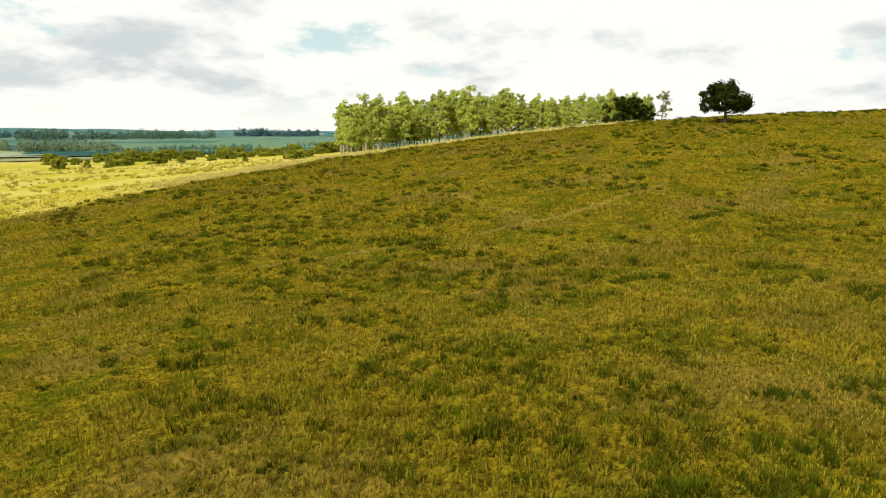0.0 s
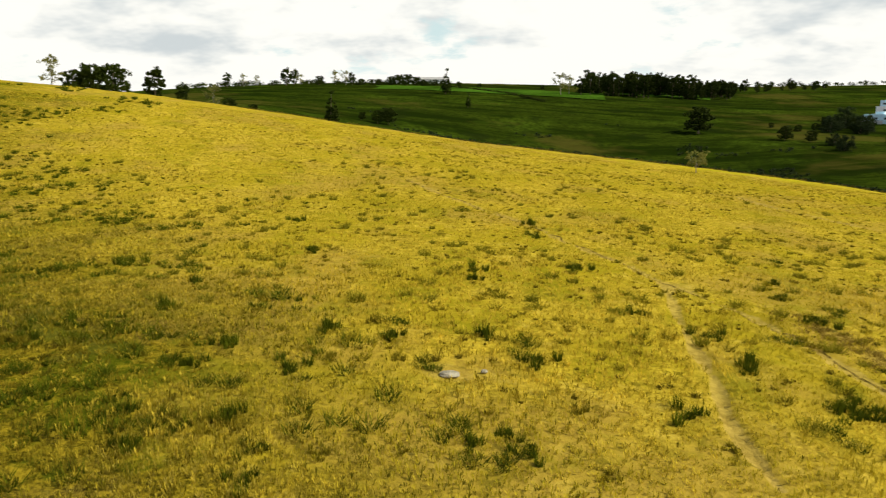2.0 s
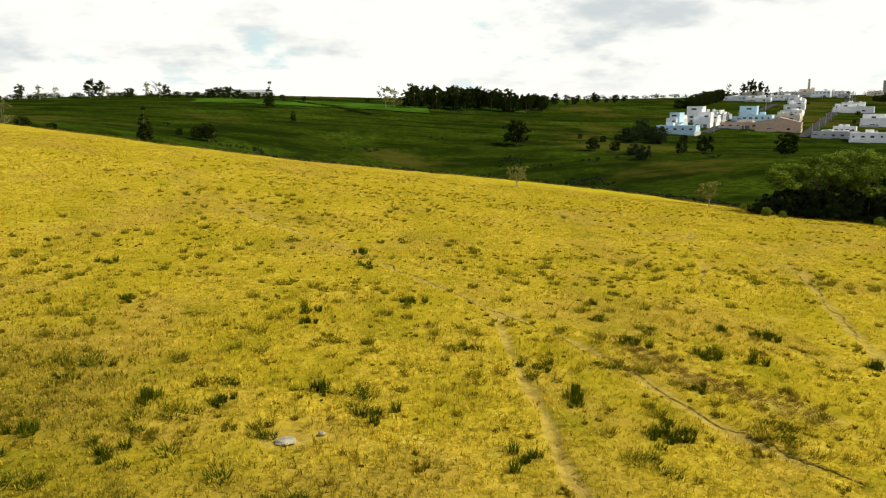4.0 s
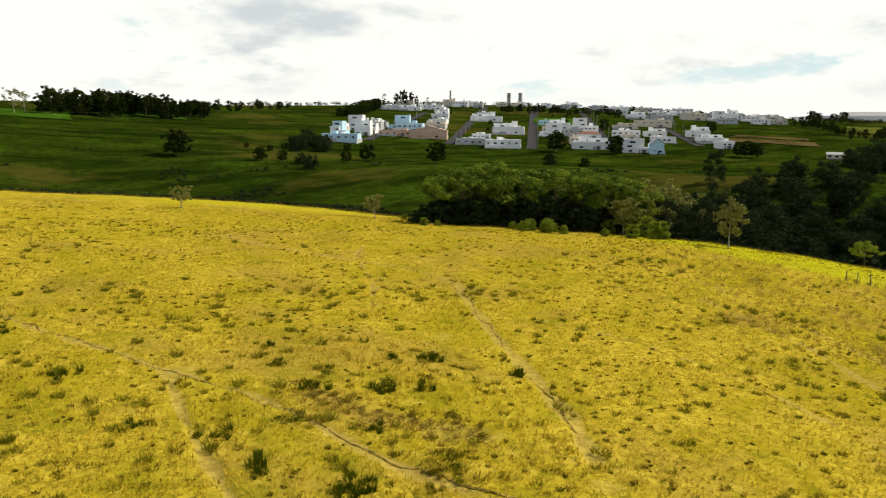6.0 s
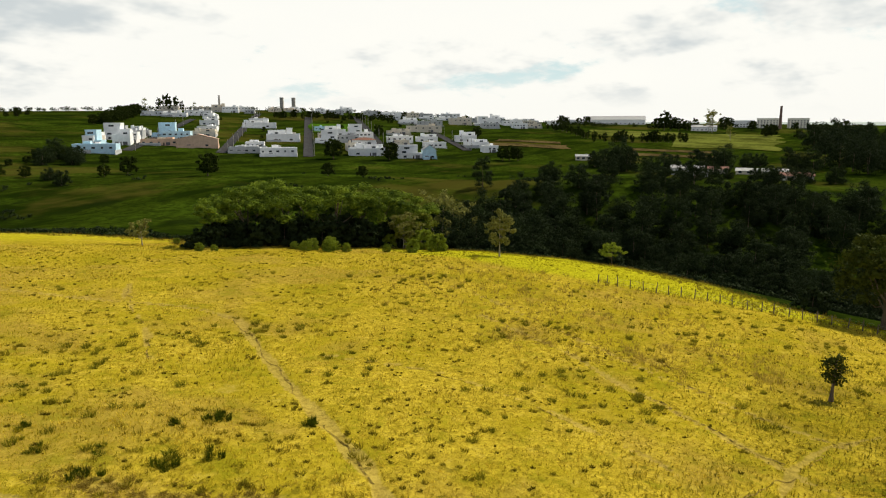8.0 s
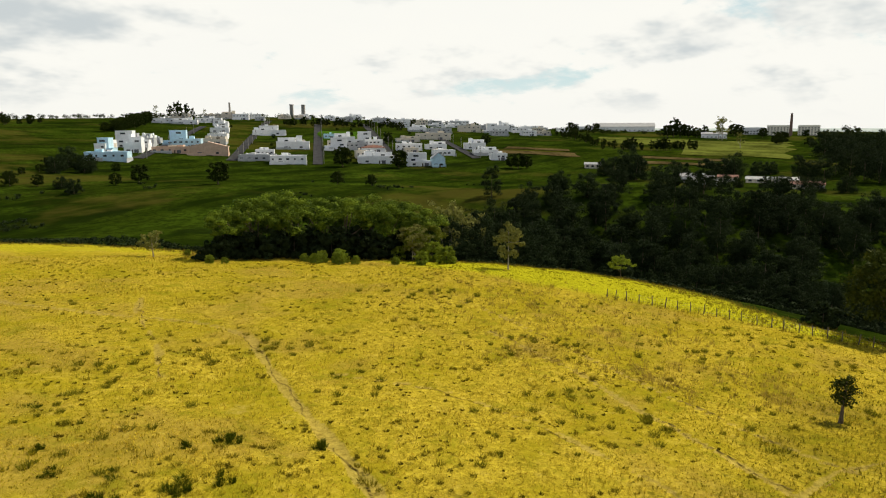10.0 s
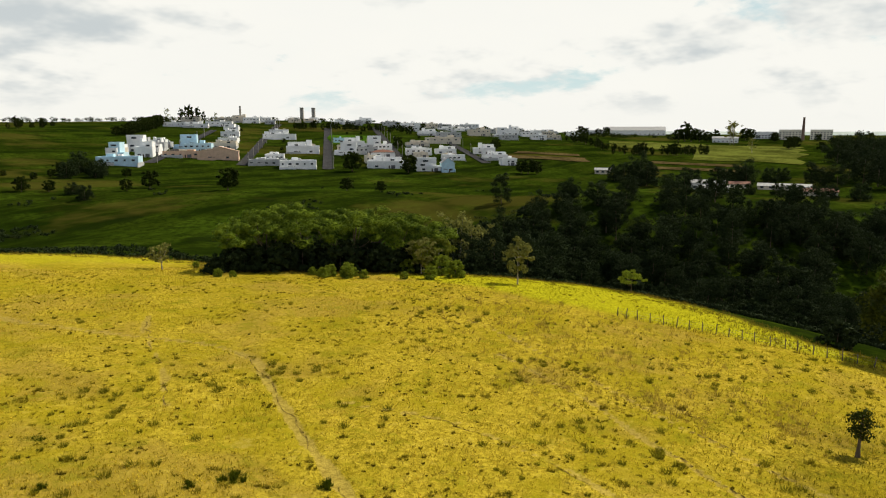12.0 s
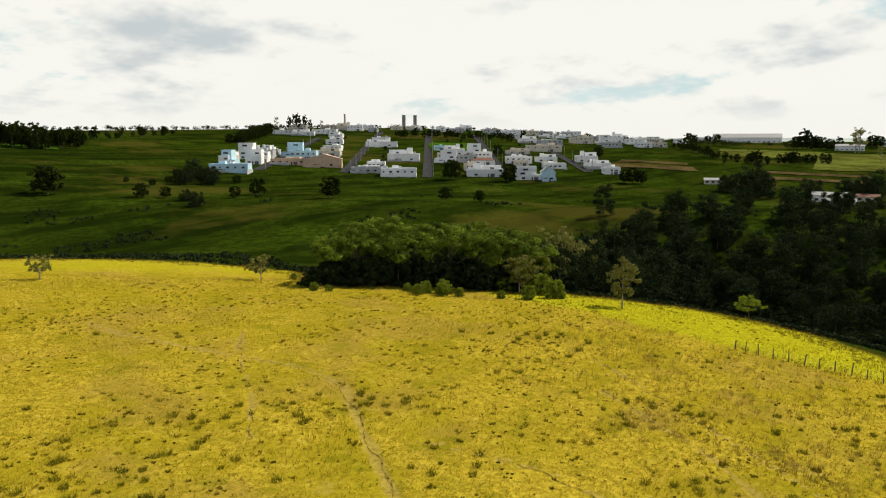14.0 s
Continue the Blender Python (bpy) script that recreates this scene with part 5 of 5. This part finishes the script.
# ---- fence along the pasture ----
def make_fence():
    fence = tagged(new("fence"), "old wooden post and wire fence along the pasture", "fence")
    pts = []
    for (ax, ay), (bx, by) in zip(FENCE_LINE, FENCE_LINE[1:]):
        n = max(1, round(math.hypot(bx - ax, by - ay) / 1.9))
        pts += [(ax + (bx - ax) * k / n, ay + (by - ay) * k / n) for k in range(n)]
    tops = []
    meshes = [np_mesh("post", *tube([(0, 0, -0.4), (0.02, 0, 0.6), (0.04 * k, 0.03, 1.45 + 0.12 * k)], [0.085, 0.08, 0.07], 6), POST) for k in range(3)]
    for k, (x, y) in enumerate(pts):
        x, y = x + rt.uniform(-0.25, 0.25), y + rt.uniform(-0.2, 0.2)
        p = part("post", meshes[k % 3], POST, fence)
        p.matrix_basis = Matrix.Translation((x, y, gz(x, y))) @ Euler((rt.uniform(-0.07, 0.07), rt.uniform(-0.07, 0.07), rt.uniform(0, 6))).to_matrix().to_4x4()
        tops.append((x, y, gz(x, y)))
    for h in (0.45, 0.85, 1.25):
        part("wire", np_mesh("wire", *tube([(x, y, z + h) for x, y, z in tops], [0.006] * len(tops), 4), WIRE), WIRE, fence)
    return fence


make_fence()

def make_stone(seed, w, d, h):
    """A weathered flat stone half sunk in the turf."""
    r = np.random.default_rng(seed)
    bm = bmesh.new()
    bmesh.ops.create_icosphere(bm, subdivisions=3, radius=1.0)
    for v in bm.verts:
        k = 1 + 0.22 * noise.noise(v.co * 1.6 + Vector((seed, 0, 0))) + 0.08 * noise.noise(v.co * 4.5)
        v.co = Vector((v.co.x * w * k, v.co.y * d * k, max(v.co.z, -0.5) * h * k))
    me = bpy.data.meshes.new("stone")
    bm.to_mesh(me)
    bm.free()
    me.materials.append(STONE)
    return tagged(new("stone", me), "flat pale weathered stone half sunk in the turf", "stone")


STONE = plain("pale_stone", (0.36, 0.33, 0.25), 0.95, 0.25, 2.5, 0.5, spec=0.1)
for seed, x, y, w, d, h in ((1, -2.3, 24.8, 0.42, 0.30, 0.12), (2, -0.9, 25.4, 0.14, 0.11, 0.09)):
    s = make_stone(seed, w, d, h)
    s.location = (x, y, gz(x, y) + 0.02)

# ---- weeds and grass ----
def blades(rng, cx, cy, cz, n, high, out, thick):
    """Blades that fan out from places: arrays of triangles."""
    m = len(cx) * n
    x, y, z = (np.repeat(a, n) for a in (cx, cy, cz))
    hi, ou, th = (np.repeat(np.broadcast_to(a, cx.shape), n) for a in (high, out, thick))
    a = rng.uniform(0, 2 * np.pi, m)
    r0 = ou * 0.55 * np.sqrt(rng.uniform(0, 1, m))
    b = a + rng.normal(0, 0.7, m)
    r1 = r0 + ou * rng.uniform(0.1, 0.6, m)
    h = hi * rng.uniform(0.5, 1.15, m)
    bx, by = x + r0 * np.cos(a), y + r0 * np.sin(a)
    s = rng.uniform(0, np.pi, m)
    v0 = np.stack([bx - th * np.cos(s), by - th * np.sin(s), z - 0.04], 1)
    v1 = np.stack([bx + th * np.cos(s), by + th * np.sin(s), z - 0.04], 1)
    v2 = np.stack([x + r1 * np.cos(b), y + r1 * np.sin(b), z + h], 1)
    return np.stack([v0, v1, v2], 1).reshape(-1, 3), np.arange(m * 3).reshape(-1, 3)


def tufts(rng, x, y, z, n, high, out, thick):
    """Grass tufts: n flat blades that rise from one root, so that each tuft has one shade."""
    m = len(x)
    a = rng.uniform(0, 2 * np.pi, (m, n))
    r = out * rng.uniform(0.35, 1.2, (m, n))
    h = high[:, None] * rng.uniform(0.55, 1.2, (m, n))
    tx, ty, tz = x[:, None] + r * np.cos(a), y[:, None] + r * np.sin(a), z[:, None] + h
    sx, sy = -np.sin(a) * thick[:, None], np.cos(a) * thick[:, None]
    root = np.stack([x, y, z - 0.05], 1)[:, None]
    one, two = np.stack([tx - sx, ty - sy, tz], 2), np.stack([tx + sx, ty + sy, tz - 0.02], 2)
    v = np.concatenate([root, one, two], 1).reshape(-1, 3)
    k = (np.arange(m) * (2 * n + 1))[:, None] + np.arange(n)[None]
    f = np.stack([np.broadcast_to((np.arange(m) * (2 * n + 1))[:, None], k.shape), k + 1, k + 1 + n], 2).reshape(-1, 3)
    return v, f


def relief(x, y):
    """Ground height with its small hummocks, as the ground sheet has them."""
    return land(x, y) + (value_noise(x / 0.9, y / 0.9, 1) - 0.5) * 0.14 + (value_noise(x / 5, y / 5, 2) - 0.5) * 0.28


rng = np.random.default_rng(77)
TUFTS = []
for k, (hi, ou, mat, label) in enumerate(((0.55, 0.80, WEED, "dark green weed tuft in the pasture grass"), (0.38, 1.15, WEED, "low dark green weed patch in the pasture grass"),
                                          (0.65, 0.6, WEED, "upright dark green weed tuft in the pasture grass"), (0.6, 0.7, WEED_OLIVE, "olive tussock of coarse grass in the pasture"),
                                          (0.45, 0.5, WEED_OLIVE, "small olive grass tussock in the pasture"))):
    heads = 6
    hx, hy = rng.normal(0, 0.42 * ou, heads), rng.normal(0, 0.42 * ou, heads)
    me = np_mesh("weed_tuft", *blades(rng, hx, hy, np.zeros(heads), 60, hi * rng.uniform(0.5, 1.15, heads), ou * rng.uniform(0.3, 0.7, heads), 0.022), mat)
    TUFTS.append(tagged(new("weed_tuft", me), label, "weed", "weeds in the pasture"))
MARKED = [(28.5, 39.6), (28.9, 40.2), (28.1, 40.0), (21.4, 35.2), (21.8, 35.6), (32.2, 34.3), (17.8, 37.6), (22.7, 56.7), (19.1, 47.5), (17.7, 43), (20.1, 40.1), (25.8, 40.9), (24, 34.4), (3.2, 60.1), (13.0, 24.6), (13.6, 24.5), (18.4, 24.7), (10.3, 27.7), (1.2, 26.9), (-3.3, 25.7),
          (-1.5, 41), (3, 61), (-3.5, 72.5), (29.3, 40.4), (13.3, 24.3), (0.8, 28.3), (-4.9, 28.7), (7.2, 36), (14, 33), (11, 29), (17.7, 30), (19, 25.7), (-0.9, 29.5), (5.2, 46), (22, 36), (32.4, 34.6), (10.5, 32.8),
          (-5.3, 31), (-12.5, 24), (-8.5, 24.3), (-12, 18.8), (-9.3, 20), (14.2, 25.2), (11.6, 22), (3, 66.4), (-1.6, 44), (0.7, 29.6), (0, 19.8), (6.6, 22.8),
          (-0.6, 18), (-1.3, 18.9), (0.5, 18.7), (-1.9, 19.7), (-39, 20), (-36, 22), (-33, 26), (-37, 24), (-34.5, 21),
          (-36.8, -39), (-35.6, -4.8), (-23.6, 0), (-23.5, -7), (-29, 1.9), (-42, 0), (-31, -12), (-31.6, -17.4), (-22.3, -30.7), (-22.6, -18.5), (-49, -17), (-59, -3.3), (-51, 2.8), (-38, -25.7)]
first = set()


def put_tuft(k, x, y, s):
    z = float(relief(np.array([x]), np.array([y]))[0]) - 0.03
    m = Matrix.Translation((x, y, z)) @ Matrix.Rotation(rt.uniform(0, 6), 4, "Z")
    if k in first:
        ob = copy_thing(TUFTS[k], m)
    else:
        first.add(k)
        ob = TUFTS[k]
        ob.matrix_basis = m
    ob.scale = (s, s, s * rt.uniform(0.8, 1.15))


for k, (x, y) in enumerate(MARKED):
    put_tuft(k % 3, x, y, rt.uniform(0.7, 1.1))
n = 0
while n < 250:
    yaw, d = rt.uniform(-85, 135), rt.uniform(17, 78)
    x, y = polar(yaw, d)
    west = yaw > 15
    if not west and rt.random() < 0.45:
        continue
    put_tuft(rt.choice((0, 1, 2, 3)) if west else rt.choice((3, 4)), x, y, rt.uniform(0.5, 1.2) if west else rt.uniform(0.35, 0.8))
    n += 1


def scatter(count, r0, r1, yaw0, yaw1, power=1.0):
    yaw = np.radians(rng.uniform(yaw0, yaw1, count))
    r = r0 + (r1 - r0) * rng.uniform(0, 1, count) ** power
    return -np.sin(yaw) * r, np.cos(yaw) * r


def stuff(name, label, x, y, n, high, out, thick, mat):
    v, f = blades(rng, x, y, relief(x, y), n, high, out, thick)
    return tagged(new(name, np_mesh(name, v, f, mat)), label, "grass", kind="stuff")


def rough_weeds():
    x, y = scatter(9000, 17, 185, 10, 140, 0.8)
    lush, shaded_sward, trail, lime = cover_at(x, y)
    keep = (value_noise(x / 5, y / 5, 21) * 0.6 + value_noise(x / 16, y / 16, 23) * 0.4 > 0.47) & (lush < 0.3) & (shaded_sward > 0.3)
    x, y = x[keep], y[keep]
    s = rng.uniform(0.5, 1.3, len(x))
    stuff("weeds", "dark green weeds scattered over the rough western slope", x, y, 50, 0.44 * s, 0.68 * s, 0.02 + 0.0002 * np.hypot(x, y), WEED)
    x, y = scatter(3600, 26, 150, -88, 30, 0.7)
    lush, shaded_sward, trail, lime = cover_at(x, y)
    keep = (value_noise(x / 7, y / 7, 22) * 0.6 + value_noise(x / 22, y / 22, 25) * 0.4 > 0.52) & (lush < 0.2)
    x, y = x[keep], y[keep]
    s = rng.uniform(0.4, 1.0, len(x))
    stuff("tussocks", "olive grass tussocks scattered over the dry pasture", x, y, 34, 0.36 * s, 0.6 * s, 0.035, WEED_OLIVE)


rough_weeds()


def clods():
    x, y = scatter(4600, 19, 135, -92, 40, 0.75)
    lush, shaded_sward, trail, lime = cover_at(x, y)
    keep = (value_noise(x / 9, y / 9, 51) * 0.6 + value_noise(x / 3, y / 3, 52) * 0.4 > 0.47) & (lush < 0.1) & (trail < 0.3) & ((np.degrees(np.arctan2(-x, y)) > -55) | (rng.uniform(0, 1, len(x)) < 0.45))
    x, y = x[keep], y[keep]
    s = rng.uniform(0.35, 1.0, len(x)) ** 1.3
    stuff("low_weeds", "small dark brownish weed clumps dotted over the dry pasture", x, y, 44, 0.20 * s, 0.30 * s, 0.02 + 0.0002 * np.hypot(x, y), CLOD)
    x, y = scatter(900, 20, 110, -92, 40, 0.8)
    lush, shaded_sward, trail, lime = cover_at(x, y)
    keep = (value_noise(x / 12, y / 12, 53) * 0.6 + value_noise(x / 4, y / 4, 54) * 0.4 > 0.5) & (lush < 0.1) & (trail < 0.3)
    x, y = x[keep], y[keep]
    s = rng.uniform(0.4, 1.1, len(x))
    stuff("feathery_weeds", "feathery olive-green weeds standing in the dry pasture", x, y, 70, 0.55 * s, 0.75 * s, 0.016 + 0.0002 * np.hypot(x, y), WEED_FEATHER)


CLOD = leafy("brown_weed_blades", (0.075, 0.060, 0.006), (0.22, 0.17, 0.012), 0.25)
WEED_FEATHER = leafy("feathery_blades", (0.11, 0.11, 0.006), (0.30, 0.27, 0.018), 0.4)
clods()


def trampled():
    """Brown trampled tussocks beside the cattle track and on the far shoulder."""
    t = rng.uniform(0, 1, 260)
    x, y = np.interp(t, [0, 0.5, 1], TRAMPLED[0]) + rng.normal(0, 1.1, 260), np.interp(t, [0, 0.5, 1], TRAMPLED[1]) + rng.normal(0, 1.6, 260)
    x, y = np.append(x, rng.normal(70, 4.2, 170)), np.append(y, rng.normal(28, 7.0, 170))
    s = rng.uniform(0.4, 1.0, len(x))
    stuff("trampled_grass", "brown trampled tussocks beside the cattle track", x, y, 22, 0.17 * s, 0.6 * s, 0.018 + 0.0002 * np.hypot(x, y), BROWN)


def shoulder_weeds():
    """Tall brown weeds standing in loose patches on the shoulder above the valley."""
    x, y = np.zeros(0), np.zeros(0)
    for cx, cy, wide, long, n in ((65.4, 37.1, 3, 3, 60), (70.3, 24.2, 3, 3.4, 90), (81, 37, 5, 6, 90), (79.6, 17, 3, 3, 50), (75.5, 13, 3, 2, 50), (89, 58, 8, 9, 140), (95, 47, 6, 9, 120), (86, 28, 6, 8, 80), (78, 48, 8, 8, 80)):
        x, y = np.append(x, rng.normal(cx, wide, n)), np.append(y, rng.normal(cy, long, n))
    s = rng.uniform(0.45, 1.1, len(x))
    stuff("tall_weeds", "tall brown seeding weeds in patches on the dry shoulder", x, y, 12, 0.8 * s, 0.6 * s, 0.014 + 0.00012 * np.hypot(x, y), leafy("dry_stalks", (0.26, 0.19, 0.03), (0.50, 0.37, 0.07), 0.35))


shoulder_weeds()
TRAMPLED = ((16.6, 19.0, 22.6), (38.0, 31.5, 26.2))
BROWN = leafy("trampled_blades", (0.17, 0.12, 0.016), (0.42, 0.30, 0.05), 0.3)
trampled()


def cattle_tracks():
    """The narrow trodden ruts, a shallow trough of soil along each trail, dark also for rut shadow."""
    tree = BVHTree.FromPolygons([v.co[:] for v in ground.data.vertices], [p.vertices[:] for p in ground.data.polygons])
    soil = plain("trodden_shaded_soil", (0.27, 0.195, 0.042), 1.0, 0.45, 2.2, 0.5, spec=0.0)
    for k, wide, off in ((0, 0.12, 0.1), (2, 0.13, 0.0), (3, 0.15, 0.2), (4, 0.13, 0.0), (5, 0.10, 0.0), (6, 0.12, 0.0), (7, 0.10, 0.0), (8, 0.13, 0.0), (9, 0.10, 0.0), (10, 0.10, 0.0)):
        line = np.array(TRAILS[k][0], float)
        run = np.concatenate([[0], np.cumsum(np.hypot(*np.diff(line, axis=0).T))])
        t = np.arange(0, run[-1], 0.22)
        x, y = np.interp(t, run, line[:, 0]), np.interp(t, run, line[:, 1])
        for _ in range(10):
            x[8:-8], y[8:-8] = (x[:-16] + x[8:-8] + x[16:]) / 3, (y[:-16] + y[8:-8] + y[16:]) / 3
        dx, dy = np.gradient(x), np.gradient(y)
        w = np.hypot(dx, dy) + 1e-6
        nx, ny = -dy / w, dx / w
        sway = off + (value_noise(t / 2.6, t * 0 + k, 61) - 0.5) * 0.7 + (value_noise(t / 0.8, t * 0 + k, 62) - 0.5) * 0.22
        half = 0.62 * wide * (0.3 + 1.1 * value_noise(t / 1.3, t * 0 + k, 63))
        rows = []
        for o, lift in ((-1.0, 0.035), (0.0, 0.02), (1.0, 0.035)):
            px_, py_ = x + nx * (sway + o * half), y + ny * (sway + o * half)
            z = [(tree.ray_cast(Vector((a, b, 200)), Vector((0, 0, -1)))[0] or Vector((0, 0, -50))).z for a, b in zip(px_, py_)]
            rows.append(np.stack([px_, py_, np.array(z) + lift], 1))
        n = len(t)
        i, j = np.meshgrid(np.arange(2), np.arange(n - 1), indexing="ij")
        gap = (value_noise(np.arange(n - 1) * 0.22 / 3.5, np.zeros(n - 1) + k, 64) > (0.12 if k == 0 else 0.38))
        f = np.stack([i * n + j, (i + 1) * n + j, (i + 1) * n + j + 1, i * n + j + 1], -1)[:, gap].reshape(-1, 4)
        tagged(new("cattle_track", np_mesh("cattle_track", np.concatenate(rows), f, soil)), "narrow dark cattle track trodden into the dry pasture", "track", kind="structure")


cattle_tracks()


def strip_weeds():
    x, y = scatter(2600, 100, 290, 106, 146, 0.8)
    keep = inside(x, y, LIT_STRIP) & (value_noise(x / 11, y / 11, 27) > 0.45)
    x, y = x[keep], y[keep]
    s = rng.uniform(0.5, 1.4, len(x))
    stuff("tussocks", "olive tussocks and thistles in the strip of grass painted pale as sunlit", x, y, 24, 0.6 * s, 0.7 * s, 0.07, leafy("thistle_blades", (0.33, 0.31, 0.04), (0.56, 0.50, 0.09), 0.4))


strip_weeds()


def pale_fringe():
    """Tall bleached grass in the band between the rough slope and the eucalypt wood."""
    t = rng.uniform(0, 1, 5200)
    edge = LIT_STRIP[2:8]
    x = np.interp(t, np.linspace(0, 1, len(edge)), [p[0] for p in edge]) - np.abs(rng.normal(0, 5, len(t)))
    y = np.interp(t, np.linspace(0, 1, len(edge)), [p[1] for p in edge]) - np.abs(rng.normal(0, 5, len(t)))
    s = rng.uniform(0.5, 1.2, len(x))
    stuff("bleached_grass", "tall bleached dry grass along the foot of the wood", x, y, 10, 0.9 * s, 0.5 * s, 0.04, leafy("bleached_blades", (0.52, 0.46, 0.13), (0.82, 0.73, 0.28), 0.4))


pale_fringe()


def grass():
    x, y = scatter(250000, 11, 160, -97, 157, 1.1)
    lush, shaded_sward, trail, lime = cover_at(x, y)
    keep = (trail < 0.4) & (lush < 0.5)
    x, y, shaded_sward, lime = x[keep], y[keep], shaded_sward[keep], lime[keep]
    r = np.hypot(x, y)
    high = (0.10 + 0.11 * rng.uniform(0, 1, len(x))) * (0.45 + 1.0 * value_noise(x / 6, y / 6, 31)) * (1 + 0.5 * shaded_sward)
    thick = 0.011 + 0.00020 * r
    pick = rng.uniform(0, 1, len(x))
    for name, label, m, mat in (("dry_grass", "dry yellow pasture grass", (shaded_sward < pick) & (lime < 0.5), GRASS_DRY), ("green_grass", "rough olive-green pasture grass", (shaded_sward >= pick) & (lime < 0.5), GRASS_GREEN_SHADED), ("lime_grass", "bright yellow-green grass beyond the fence", lime >= 0.5, GRASS_LIME)):
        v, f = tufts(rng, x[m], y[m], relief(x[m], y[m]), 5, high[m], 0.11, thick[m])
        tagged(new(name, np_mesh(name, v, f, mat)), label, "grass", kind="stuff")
    # pale seed stalks that stand over the rough western turf
    x, y = scatter(62000, 13, 62, 12, 142, 1.0)
    lush, shaded_sward, trail, lime = cover_at(x, y)
    keep = (trail < 0.4) & (shaded_sward > 0.25) & (value_noise(x / 5, y / 5, 21) * 0.6 + value_noise(x / 16, y / 16, 23) * 0.4 < 0.51)
    x, y = x[keep], y[keep]
    v, f = tufts(rng, x, y, relief(x, y), 4, rng.uniform(0.12, 0.23, len(x)), 0.09, 0.008 + 0.00016 * np.hypot(x, y))
    tagged(new("seed_stalks", np_mesh("seed_stalks", v, f, leafy("seed_stalks", (0.30, 0.235, 0.02), (0.64, 0.51, 0.08), 0.4, 0.7))), "pale seed stalks over rough olive pasture grass", "grass", kind="stuff")
    # tall seeding grass along the edge of the pasture and in brown patches
    x, y = scatter(42000, 70, 205, -92, 30, 1.0)
    lush, shaded_sward, trail, lime = cover_at(x, y)
    d = to_line(x, y, PASTURE)
    keep = (inside(x, y, PASTURE) | (d < 3)) & ((d < 9) | (to_line(x, y, FENCE_LINE) < 1.6))
    x, y = x[keep], y[keep]
    s = rng.uniform(0.7, 1.3, len(x))
    stuff("tall_grass", "tall brownish seeding grass along the pasture edge", x, y, 6, 0.55 * s, 0.4, 0.03, STRAW)


grass()


def scrub():
    """Low dark scrub of the valley sides, a shrub a clump."""
    x, y = scatter(17000, 150, 420, -94, 20, 1.4)
    lush, shaded_sward, trail, lime = cover_at(x, y)
    keep = (lush > 0.9) & (value_noise(x / 34, y / 26, 41) * 0.75 + value_noise(x / 9, y / 9, 42) * 0.25 + 0.22 * np.clip((250 - np.hypot(x, y)) / 80, -1, 1) + 0.16 * (x > 1.45 * y) > 0.55)
    x, y = x[keep], y[keep]
    c = np.stack([x, y, land(x, y) + 0.4], 1)
    v, f = leaf_quads(c, rng, 30, 0.55, 0.55)
    tagged(new("scrub", np_mesh("scrub", v, f, LEAF_WOOD_SHADED)), "low dark scrub on the green valley sides", "scrub", kind="stuff")


scrub()
